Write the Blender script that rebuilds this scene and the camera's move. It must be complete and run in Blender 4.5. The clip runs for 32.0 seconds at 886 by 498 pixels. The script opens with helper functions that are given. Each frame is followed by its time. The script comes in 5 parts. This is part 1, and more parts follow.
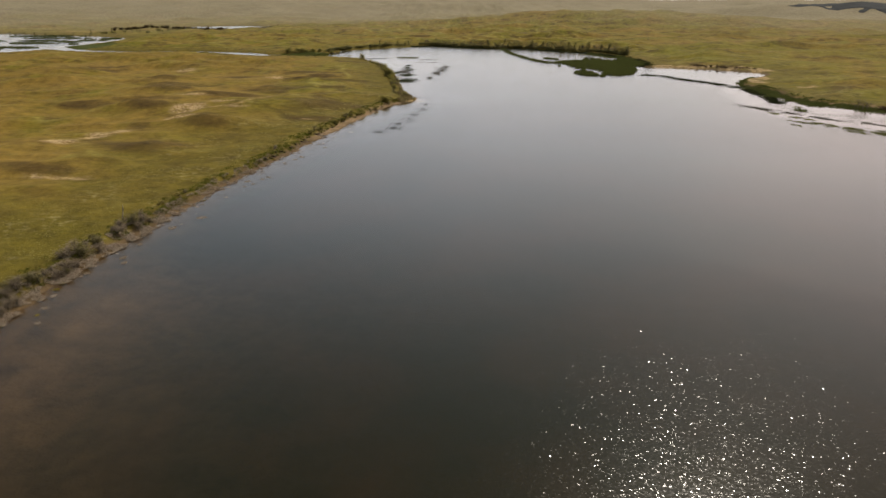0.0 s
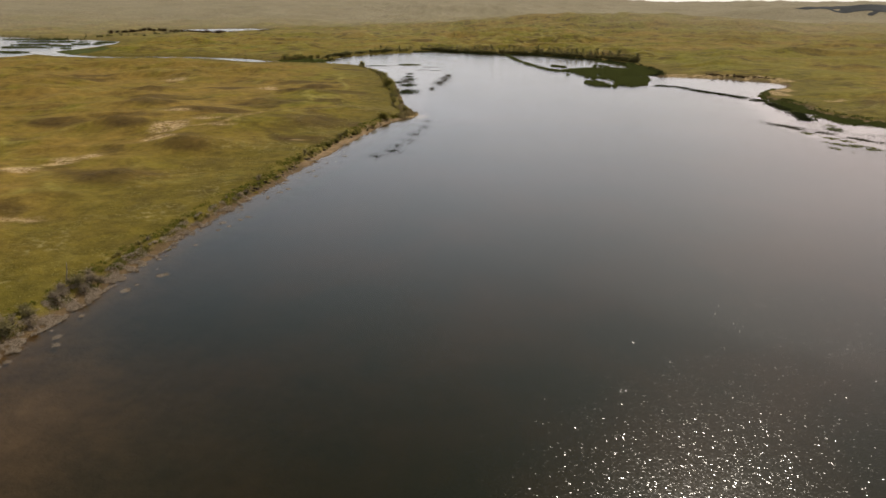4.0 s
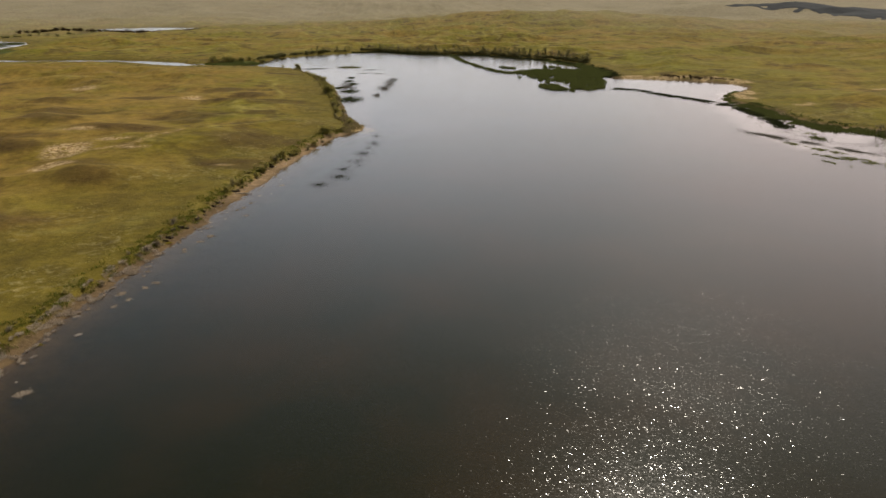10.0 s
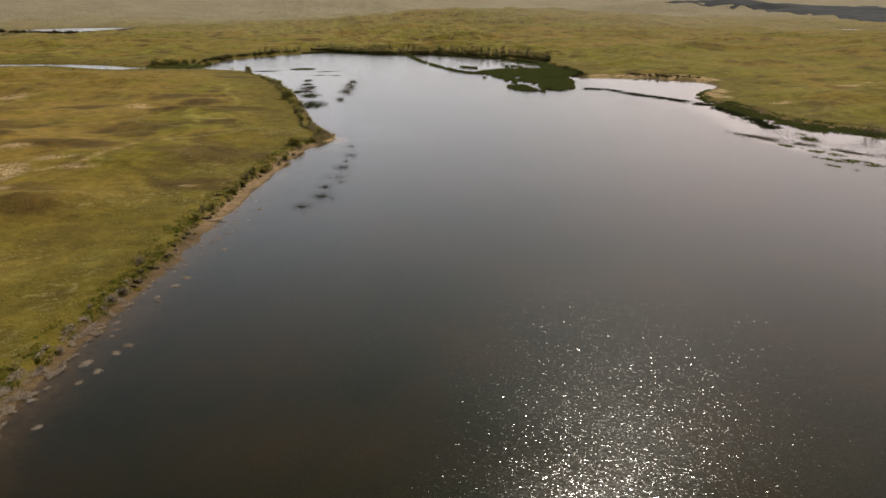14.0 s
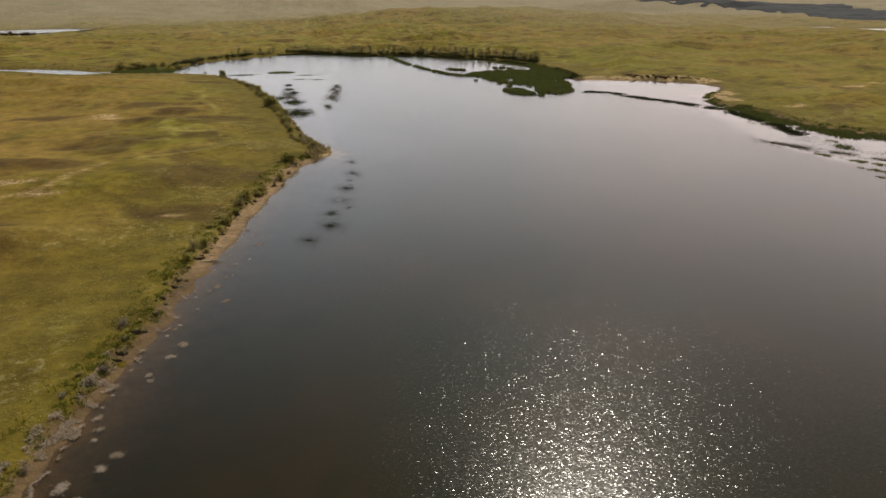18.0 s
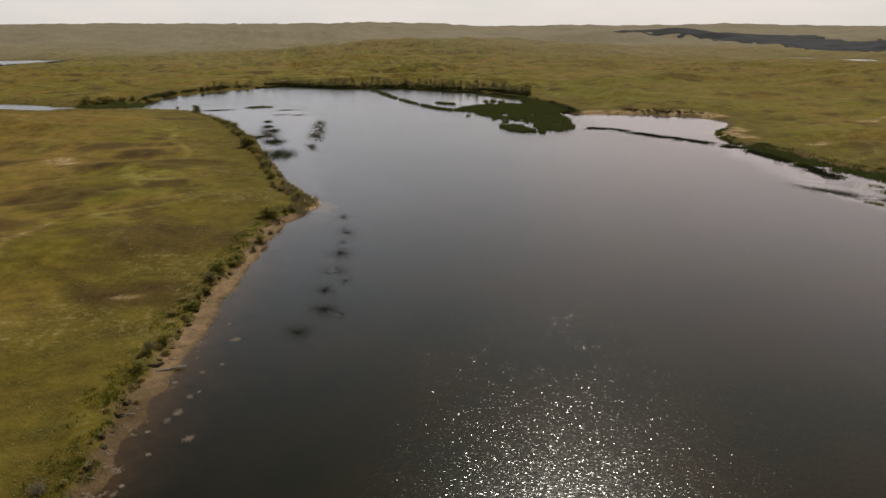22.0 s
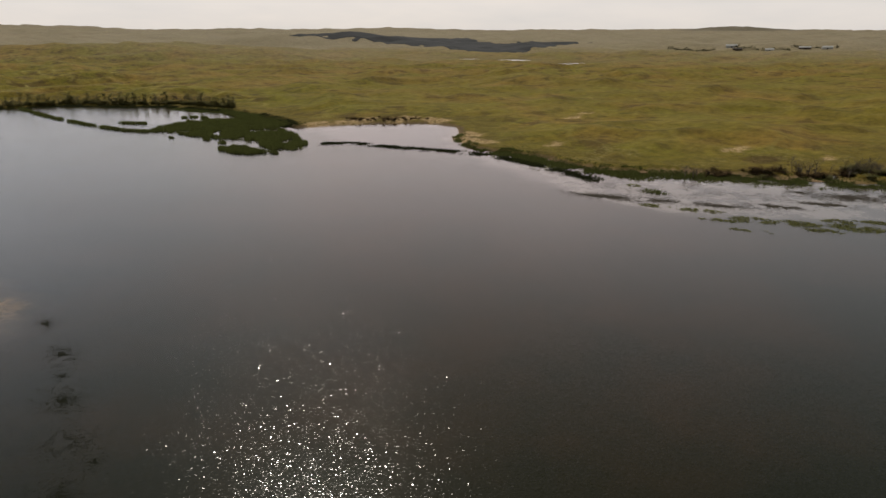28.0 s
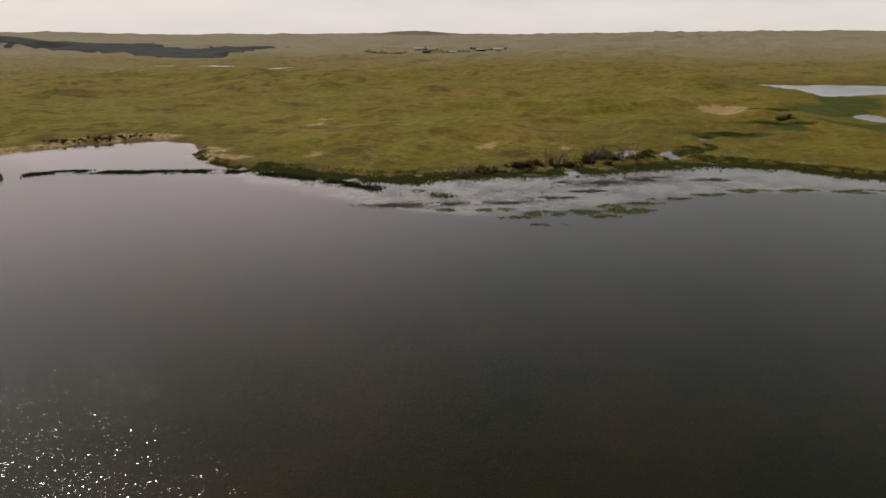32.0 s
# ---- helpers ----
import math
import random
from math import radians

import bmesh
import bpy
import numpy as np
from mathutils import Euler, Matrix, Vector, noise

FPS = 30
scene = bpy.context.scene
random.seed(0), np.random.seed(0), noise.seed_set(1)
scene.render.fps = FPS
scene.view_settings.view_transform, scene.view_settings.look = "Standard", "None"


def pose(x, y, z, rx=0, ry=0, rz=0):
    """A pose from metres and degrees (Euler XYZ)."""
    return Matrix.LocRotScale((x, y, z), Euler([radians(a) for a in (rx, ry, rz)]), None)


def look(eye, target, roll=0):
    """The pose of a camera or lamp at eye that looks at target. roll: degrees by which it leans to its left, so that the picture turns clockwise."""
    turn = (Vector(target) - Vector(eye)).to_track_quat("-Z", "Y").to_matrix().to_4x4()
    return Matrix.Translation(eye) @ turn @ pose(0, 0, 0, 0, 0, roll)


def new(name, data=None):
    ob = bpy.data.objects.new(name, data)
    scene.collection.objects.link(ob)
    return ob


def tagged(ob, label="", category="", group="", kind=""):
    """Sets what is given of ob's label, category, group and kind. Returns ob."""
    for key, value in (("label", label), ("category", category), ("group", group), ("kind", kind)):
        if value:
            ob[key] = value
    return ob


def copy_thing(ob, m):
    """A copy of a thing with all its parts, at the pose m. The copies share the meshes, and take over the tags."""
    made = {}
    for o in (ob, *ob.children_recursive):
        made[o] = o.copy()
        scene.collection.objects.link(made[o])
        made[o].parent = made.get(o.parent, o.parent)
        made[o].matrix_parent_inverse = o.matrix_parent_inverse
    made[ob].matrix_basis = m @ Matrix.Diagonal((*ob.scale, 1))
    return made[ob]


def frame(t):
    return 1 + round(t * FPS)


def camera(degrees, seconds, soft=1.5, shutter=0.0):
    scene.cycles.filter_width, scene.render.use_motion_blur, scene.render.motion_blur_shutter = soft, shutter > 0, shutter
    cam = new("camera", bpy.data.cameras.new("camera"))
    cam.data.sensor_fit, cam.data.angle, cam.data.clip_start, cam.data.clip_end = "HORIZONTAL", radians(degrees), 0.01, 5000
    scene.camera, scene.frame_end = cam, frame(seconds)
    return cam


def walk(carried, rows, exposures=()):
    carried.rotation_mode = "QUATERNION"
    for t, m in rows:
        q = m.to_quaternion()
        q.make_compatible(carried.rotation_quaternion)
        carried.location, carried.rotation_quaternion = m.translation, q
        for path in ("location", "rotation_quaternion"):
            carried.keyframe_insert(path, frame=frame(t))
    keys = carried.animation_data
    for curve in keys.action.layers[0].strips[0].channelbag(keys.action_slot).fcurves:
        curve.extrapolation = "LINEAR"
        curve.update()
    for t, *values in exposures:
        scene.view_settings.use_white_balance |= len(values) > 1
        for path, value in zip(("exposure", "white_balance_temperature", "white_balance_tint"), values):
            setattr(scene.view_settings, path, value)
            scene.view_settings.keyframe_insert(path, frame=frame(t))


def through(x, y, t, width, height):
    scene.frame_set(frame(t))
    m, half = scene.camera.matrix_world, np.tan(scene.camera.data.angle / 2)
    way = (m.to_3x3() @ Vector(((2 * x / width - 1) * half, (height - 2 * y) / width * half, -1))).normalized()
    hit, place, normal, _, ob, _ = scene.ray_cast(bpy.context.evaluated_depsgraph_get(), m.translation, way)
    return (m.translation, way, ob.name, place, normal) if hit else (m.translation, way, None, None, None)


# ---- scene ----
cam = camera(68.57, 32.0, soft=1.5)
PATH = [
    (0, (20.22, -402.12, 55.47), (20.22, -215.05, -15.28), -0.13),
    (0.5, (20.11, -398.15, 56.30), (20.05, -211.04, -14.32), -0.10),
    (1, (20.01, -394.19, 57.11), (19.94, -207.08, -13.51), -0.09),
    (1.5, (19.91, -390.25, 57.85), (19.70, -203.08, -12.65), -0.16),
    (2, (19.82, -386.32, 58.50), (19.58, -199.13, -11.92), -0.16),
    (2.5, (19.75, -382.42, 59.02), (19.46, -195.21, -11.35), -0.10),
    (3, (19.70, -378.56, 59.38), (19.35, -191.35, -10.99), -0.01),
    (3.5, (19.67, -374.74, 59.58), (19.21, -187.58, -10.92), -0.03),
    (5.5, (19.50, -359.81, 59.41), (18.77, -172.69, -11.20), -0.02),
    (6, (19.39, -356.14, 59.37), (18.72, -169.03, -11.25), 0.01),
    (6.5, (19.22, -352.49, 59.43), (18.62, -165.41, -11.28), 0.05),
    (7, (18.97, -348.87, 59.55), (20.29, -161.81, -11.21), 0.06),
    (7.5, (18.61, -345.27, 59.71), (26.32, -158.40, -11.14), 0.05),
    (8, (18.10, -341.71, 59.90), (33.18, -155.34, -11.07), -0.04),
    (8.5, (17.41, -338.19, 60.08), (34.49, -152.05, -11.04), -0.04),
    (9, (16.52, -334.71, 60.23), (33.53, -148.60, -11.00), -0.10),
    (9.5, (15.41, -331.29, 60.32), (32.32, -145.17, -10.92), -0.05),
    (10, (14.09, -327.91, 60.37), (30.97, -141.81, -10.92), -0.06),
    (10.5, (12.61, -324.58, 60.39), (30.78, -138.63, -10.95), -0.06),
    (11, (10.99, -321.31, 60.40), (32.27, -135.72, -11.05), -0.13),
    (11.5, (9.26, -318.08, 60.40), (33.30, -132.85, -11.09), -0.14),
    (12, (7.47, -314.91, 60.43), (33.85, -130.02, -11.13), -0.11),
    (12.5, (5.65, -311.79, 60.47), (33.59, -127.16, -11.16), -0.16),
    (13, (3.81, -308.67, 60.54), (33.60, -124.36, -11.18), -0.22),
    (13.5, (1.98, -305.51, 60.62), (33.54, -121.56, -11.26), -0.22),
    (14, (0.18, -302.27, 60.69), (32.91, -118.56, -11.27), -0.25),
    (14.5, (-1.57, -298.90, 60.75), (31.91, -115.37, -11.33), -0.25),
    (16.5, (-7.61, -283.53, 60.70), (30.03, -100.82, -11.40), -0.37),
    (17, (-8.77, -279.23, 60.64), (29.69, -96.68, -11.45), -0.37),
    (17.5, (-9.75, -274.78, 60.58), (29.63, -92.45, -11.55), -0.37),
    (18, (-10.53, -270.20, 60.53), (30.78, -88.33, -11.70), -0.41),
    (18.5, (-11.09, -265.50, 60.51), (32.41, -84.20, -11.88), -0.43),
    (19, (-11.47, -260.71, 60.50), (34.35, -80.05, -12.06), -0.41),
    (19.5, (-11.68, -255.85, 60.52), (35.24, -75.52, -12.13), -0.42),
    (20, (-11.78, -250.95, 60.56), (36.02, -70.91, -12.24), -0.42),
    (20.5, (-11.78, -246.04, 60.61), (36.02, -66.03, -12.26), -0.37),
    (21, (-11.73, -241.13, 60.69), (36.41, -59.73, -8.42), -0.41),
    (21.5, (-11.65, -236.25, 60.80), (36.84, -53.27, -3.75), -0.35),
    (22, (-11.55, -231.37, 60.91), (36.86, -48.31, -3.48), -0.35),
    (22.5, (-11.43, -226.46, 61.03), (36.98, -43.37, -3.27), -0.39),
    (23, (-11.28, -221.48, 61.14), (39.77, -39.09, -3.09), -0.37),
    (23.5, (-11.12, -216.42, 61.25), (47.15, -36.19, -2.97), -0.36),
    (24, (-10.94, -211.22, 61.33), (53.48, -33.12, -2.95), -0.37),
    (24.5, (-10.74, -205.89, 61.39), (60.16, -30.26, -2.85), -0.36),
    (26.5, (-10.76, -184.85, 61.25), (87.46, -22.79, -2.73), -0.34),
    (27, (-11.18, -180.10, 61.11), (97.36, -24.69, -2.66), -0.40),
    (27.5, (-11.74, -175.58, 60.94), (106.37, -27.29, -2.78), -0.39),
    (28, (-12.33, -171.22, 60.76), (114.91, -30.75, -3.09), -0.23),
    (28.5, (-12.87, -166.92, 60.58), (122.73, -34.47, -3.21), -0.22),
    (29, (-13.25, -162.63, 60.43), (130.16, -38.61, -3.25), -0.25),
    (29.5, (-13.40, -158.26, 60.31), (136.70, -42.37, -3.24), -0.24),
    (30, (-13.35, -153.82, 60.23), (142.87, -46.27, -3.26), -0.23),
    (30.5, (-13.13, -149.32, 60.17), (148.64, -50.23, -3.18), -0.29),
    (31, (-12.79, -144.78, 60.13), (154.08, -54.55, -3.22), -0.23),
    (31.5, (-12.36, -140.21, 60.11), (159.45, -59.68, -3.12), -0.28),
    (32, (-11.89, -135.62, 60.09), (163.98, -64.25, -2.95), -0.25),
]
walk(cam, [(t, look(eye, target, roll)) for t, eye, target, roll in PATH], exposures=[(0, 0.22, 6950, 11), (20.9, 0.22, 6950, 11), (21.9, -0.17, 6800, 11), (32, -0.17, 6800, 11)])

# ---- light: broken pale cloud over the prairie, sun ahead and to the right ----
SUN_AZ, SUN_EL = 28.0, 50.0            # degrees clockwise from +y, degrees above the horizon
world = bpy.data.worlds.new("sky")
scene.world = world
world.use_nodes = True
wt = world.node_tree
wt.nodes.clear()


def node(tree, kind, **values):
    n = tree.nodes.new(kind)
    for key, value in values.items():
        if key in n.inputs:
            n.inputs[key].default_value = value
    return n


def math_node(tree, op, a, b=None, clamp=False):
    n = tree.nodes.new("ShaderNodeMath")
    n.operation, n.use_clamp = op, clamp
    for slot, v in ((0, a), (1, b)):
        if v is None:
            continue
        if isinstance(v, (int, float)):
            n.inputs[slot].default_value = v
        else:
            tree.links.new(v, n.inputs[slot])
    return n.outputs[0]


def ramp(tree, src, stops, mode="LINEAR"):
    n = tree.nodes.new("ShaderNodeValToRGB")
    n.color_ramp.interpolation = mode
    el = n.color_ramp.elements
    while len(el) < len(stops):
        el.new(0.5)
    for e, (p, c) in zip(el, stops):
        e.position, e.color = p, c if len(c) == 4 else (*c, 1)
    tree.links.new(src, n.inputs[0])
    return n.outputs[0]


def mixc(tree, fac, a, b, blend="MIX"):
    n = tree.nodes.new("ShaderNodeMix")
    n.data_type, n.blend_type = "RGBA", blend
    for slot, v in ((0, fac), (6, a), (7, b)):
        if isinstance(v, (int, float)):
            n.inputs[slot].default_value = v
        elif isinstance(v, tuple):
            n.inputs[slot].default_value = v if len(v) == 4 else (*v, 1)
        else:
            tree.links.new(v, n.inputs[slot])
    return n.outputs[2]


sky = wt.nodes.new("ShaderNodeTexSky")
sky.sky_type, sky.sun_disc = "NISHITA", False
sky.sun_elevation, sky.sun_rotation = radians(SUN_EL), radians(SUN_AZ)
sky.air_density, sky.dust_density, sky.ozone_density = 1.0, 2.0, 1.0
wsep = wt.nodes.new("ShaderNodeSeparateXYZ")
wc = wt.nodes.new("ShaderNodeTexCoord")
wt.links.new(wc.outputs["Generated"], wsep.inputs[0])
wz = math_node(wt, "ADD", math_node(wt, "MAXIMUM", wsep.outputs[2], 0.0), 0.22)
wcomb = wt.nodes.new("ShaderNodeCombineXYZ")
wt.links.new(math_node(wt, "DIVIDE", wsep.outputs[0], wz), wcomb.inputs[0])
wt.links.new(math_node(wt, "DIVIDE", wsep.outputs[1], wz), wcomb.inputs[1])
wn = node(wt, "ShaderNodeTexNoise", Scale=1.3, Detail=5.0, Roughness=0.55)
wt.links.new(wcomb.outputs[0], wn.inputs["Vector"])
cloud = ramp(wt, wn.outputs["Fac"], [(0.20, (0, 0, 0)), (0.38, (1, 1, 1))])
low = ramp(wt, wsep.outputs[2], [(0.0, (1, 1, 1)), (0.30, (0.8, 0.8, 0.8)), (0.55, (0, 0, 0))])
cover = math_node(wt, "MAXIMUM", cloud, low)
deck = ramp(wt, wsep.outputs[2], [(0.0, (0.76, 0.75, 0.73)), (0.06, (0.80, 0.795, 0.79)), (0.16, (0.975, 0.975, 0.99)), (0.30, (0.855, 0.895, 0.92)), (0.50, (0.475, 0.518, 0.515)), (0.75, (0.215, 0.235, 0.20))])
white = mixc(wt, 1.0, deck, mixc(wt, wn.outputs["Fac"], (8.8, 9.0, 9.4), (12.0, 11.4, 11.0)), "MULTIPLY")
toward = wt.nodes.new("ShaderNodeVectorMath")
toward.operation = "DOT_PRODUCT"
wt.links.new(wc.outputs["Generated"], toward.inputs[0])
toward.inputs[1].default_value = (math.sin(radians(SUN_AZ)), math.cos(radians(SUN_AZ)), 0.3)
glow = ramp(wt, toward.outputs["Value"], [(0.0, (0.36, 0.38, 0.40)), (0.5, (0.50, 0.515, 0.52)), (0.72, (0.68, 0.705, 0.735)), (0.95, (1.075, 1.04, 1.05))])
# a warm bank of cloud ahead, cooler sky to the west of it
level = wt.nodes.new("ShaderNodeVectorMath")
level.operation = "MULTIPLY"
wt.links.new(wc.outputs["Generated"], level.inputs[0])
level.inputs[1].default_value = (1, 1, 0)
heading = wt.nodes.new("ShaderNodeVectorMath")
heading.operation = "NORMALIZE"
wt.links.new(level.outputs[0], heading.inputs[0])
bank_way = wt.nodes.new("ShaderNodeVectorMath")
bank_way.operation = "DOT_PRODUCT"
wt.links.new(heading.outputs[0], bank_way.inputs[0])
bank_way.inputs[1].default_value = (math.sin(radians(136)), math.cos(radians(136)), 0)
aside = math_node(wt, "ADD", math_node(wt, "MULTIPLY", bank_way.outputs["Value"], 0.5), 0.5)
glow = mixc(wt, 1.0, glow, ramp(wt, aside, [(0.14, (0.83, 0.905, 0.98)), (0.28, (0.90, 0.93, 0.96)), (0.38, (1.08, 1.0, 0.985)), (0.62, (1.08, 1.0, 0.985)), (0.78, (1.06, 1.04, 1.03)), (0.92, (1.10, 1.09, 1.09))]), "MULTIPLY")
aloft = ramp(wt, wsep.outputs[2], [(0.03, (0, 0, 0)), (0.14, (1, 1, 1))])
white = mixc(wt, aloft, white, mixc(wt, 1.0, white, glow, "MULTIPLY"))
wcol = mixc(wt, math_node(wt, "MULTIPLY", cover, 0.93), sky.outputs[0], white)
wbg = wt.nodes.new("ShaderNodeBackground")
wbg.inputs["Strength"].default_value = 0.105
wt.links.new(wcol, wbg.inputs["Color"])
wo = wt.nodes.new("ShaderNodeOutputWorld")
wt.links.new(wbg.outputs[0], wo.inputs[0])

sun_lamp = bpy.data.lights.new("sun", "SUN")
sun_lamp.energy, sun_lamp.angle, sun_lamp.color = 2.6, radians(0.55), (1.0, 0.94, 0.85)
sun = new("sun", sun_lamp)
sa, se = radians(SUN_AZ), radians(SUN_EL)
SUN_DIR = Vector((math.sin(sa) * math.cos(se), math.cos(sa) * math.cos(se), math.sin(se)))
sun.matrix_world = look(SUN_DIR * 300, (0, 0, 0))

# ---- noise and the plan of the water's edge ----


def gnoise(x, y, seed=0):
    """Gradient noise on numpy arrays, about -0.7 to 0.7, one cell a unit."""
    xi, yi = np.floor(x).astype(np.int64), np.floor(y).astype(np.int64)
    xf, yf = x - xi, y - yi

    def grad(ix, iy, dx, dy):
        h = (ix * 374761393 + iy * 668265263 + seed * 1442695041) & 0xFFFFFFFF
        h = ((h ^ (h >> 13)) * 1274126177) & 0xFFFFFFFF
        a = ((h ^ (h >> 16)) & 0xFFFF) * (2 * np.pi / 65536)
        return np.cos(a) * dx + np.sin(a) * dy

    u, v = xf**3 * (xf * (xf * 6 - 15) + 10), yf**3 * (yf * (yf * 6 - 15) + 10)
    n0 = grad(xi, yi, xf, yf) * (1 - u) + grad(xi + 1, yi, xf - 1, yf) * u
    n1 = grad(xi, yi + 1, xf, yf - 1) * (1 - u) + grad(xi + 1, yi + 1, xf - 1, yf - 1) * u
    return n0 * (1 - v) + n1 * v


def fbm(x, y, size, octaves=3, seed=0, gain=0.5):
    total, amp = 0.0, 1.0
    for k in range(octaves):
        total = total + amp * gnoise(x / size, y / size, seed + k)
        size, amp = size * 0.5, amp * gain
    return total


def step(a, b, x):
    s = np.clip((x - a) / (b - a), 0, 1)
    return s * s * (3 - 2 * s)


def rounded(points, closed=True, n=4):
    """A smooth line through the corners given."""
    p = np.array(points, float)
    out = []
    count = len(p) if closed else len(p) - 1
    for i in range(count):
        if closed:
            a, b, c, d = p[i - 1], p[i], p[(i + 1) % len(p)], p[(i + 2) % len(p)]
        else:
            a, b, c, d = p[max(i - 1, 0)], p[i], p[i + 1], p[min(i + 2, len(p) - 1)]
        for s in range(n):
            t = s / n
            out.append(0.5 * (2 * b + (c - a) * t + (2 * a - 5 * b + 4 * c - d) * t**2 + (3 * b - a - 3 * c + d) * t**3))
    if not closed:
        out.append(p[-1])
    return np.array(out)


def line_distance(x, y, line, closed):
    """Distance to a line, and whether each place is inside it."""
    best, inside = np.full(x.shape, 1e12), np.zeros(x.shape, bool)
    pairs = zip(line, np.roll(line, -1, 0)) if closed else zip(line[:-1], line[1:])
    for (ax, ay), (bx, by) in pairs:
        dx, dy = bx - ax, by - ay
        t = np.clip(((x - ax) * dx + (y - ay) * dy) / (dx * dx + dy * dy + 1e-9), 0, 1)
        best = np.minimum(best, (x - ax - t * dx) ** 2 + (y - ay - t * dy) ** 2)
        if closed and ay != by:
            inside ^= ((ay > y) != (by > y)) & (x < (bx - ax) * (y - ay) / (by - ay) + ax)
    return np.sqrt(best), inside


WEST_BANK = [(-80, -760), (-72, -520), (-66, -400), (-63, -330), (-62, -290), (-60, -258), (-57, -235), (-53.5, -208), (-48, -186),
             (-43, -160), (-37, -132), (-31, -107), (-26, -83), (-20, -60), (-14, -36), (-8, -18), (1, -2), (3, 8), (-4, 34),
             (-9, 70), (-14, 109), (-23, 174), (-42, 258), (-72, 317), (-107, 346)]
NORTH_BAY = [(-124, 376), (-113, 402), (-102, 450), (-77, 480), (-49, 507), (-22, 522), (8, 540), (57, 496), (96, 478),
             (131, 468), (162, 428), (195, 394), (212, 340), (216, 285), (213, 245), (208, 217)]
EAST_SHORE = [(250, 199), (284, 168), (281, 140), (268, 124), (248, 104), (236, 78), (240, 40), (238, -4), (257, -31), (268, -56),
              (280, -76), (300, -103), (321, -129), (328, -156), (322, -180), (317, -209), (325, -300), (330, -420), (280, -640), (120, -760)]
LAKE = rounded(WEST_BANK + NORTH_BAY + EAST_SHORE)
CHANNEL = rounded([(-104, 362), (-150, 372), (-190, 377), (-240, 415), (-322, 436), (-400, 440), (-470, 480), (-520, 540)], closed=False)
POND_NW = rounded([(-900, 960), (-720, 880), (-570, 821), (-513, 740), (-500, 600), (-502, 531), (-512, 420), (-640, 430), (-900, 560)])
POND_N = rounded([(-640, 1330), (-575, 1400), (-493, 1420), (-388, 1350), (-300, 1262), (-395, 1290), (-428, 1195), (-462, 1110), (-508, 1112), (-556, 1110), (-605, 1220)])
POND_E = rounded([(871, -180), (884, -236), (896, -282), (900, -330), (905, -420), (780, -420), (765, -310), (735, -258), (712, -238), (748, -230), (800, -220)])
POND_SPOTS = [(293, -79, 7, 5), (334, -97, 14, 6), (402, -134, 6, 4), (341, -119, 12, 6), (547, -246, 26, 11), (1045, 785, 42, 46), (1020, 604, 42, 24),
              (1019, 894, 30, 40)]


MARSHES = [(415, -146, 13, 24), (438, -182, 10, 14), (452, -178, 8, 20), (575, -222, 46, 30), (650, -245, 70, 24), (-480, 520, 60, 50), (-135, 378, 26, 18), (470, -260, 30, 60)]


def spot(x, y, cx, cy, rx, ry):
    """Distance from a rough oval, negative inside it."""
    return (np.hypot((x - cx) / rx, (y - cy) / ry) - 1) * min(rx, ry)


def shore_distance(x, y):
    """Metres from the water's edge: positive on land, negative in the water."""
    near = 1.0 - 0.6 * step(80, 20, np.abs(x + 35))
    wx = x + near * 5 * gnoise(x / 22, y / 22, 5) + 1.6 * gnoise(x / 6, y / 6, 6) + 0.9 * gnoise(x / 2.6, y / 2.6, 16)
    wy = y + near * 5 * gnoise(x / 22, y / 22, 7) + 1.6 * gnoise(x / 6, y / 6, 8) + 0.9 * gnoise(x / 2.6, y / 2.6, 18)
    d, inside = line_distance(wx, wy, LAKE, True)
    d = np.where(inside, -d, d)
    d = np.minimum(d, line_distance(wx, wy, CHANNEL, False)[0] - 15)
    for pond in (POND_NW, POND_N, POND_E):
        e, inside = line_distance(wx, wy, pond, True)
        d = np.minimum(d, np.where(inside, -e, e))
    for cx, cy, rx, ry in POND_SPOTS:
        d = np.minimum(d, spot(wx, wy, cx, cy, rx, ry))
    return d


# sand hollows and bare patches: centre, half sizes
BLOWOUTS = [(-113, -58, 9, 10), (-109, -80, 8, 6), (-108, 106, 7, 8), (-133, -142, 7, 6), (-128, -126, 5, 7), (-121, -117, 4, 5), (-104, -196, 9, 1.6), (-49, -76, 1.4, 0.7), (-124, -23, 7, 2.5), (-101, -42, 7, 2.5), (-88, -55, 4, 2), (-195, 158, 9, 8),
            (-103, 97, 5, 5), (552, -149, 34, 23), (388, 116, 6, 5), (366, 110, 9, 4), (268, 48, 7, 3.5), (323, -26, 11, 4.5), (335, -66, 6, 3), (263, 112, 8, 13), (-77, 425, 14, 12), (222, 213, 11, 9), (250, 208, 18, 10), (277, 192, 16, 10),
            (292, 172, 9, 14), (249, 93, 8, 17), (338, -99, 9, 8), (640, 330, 10, 8), (4, 1, 7, 9)]
TRAIL = rounded([(-108, -60), (-96, -56), (-88, -50), (-83, -30), (-79, -16)], closed=False)


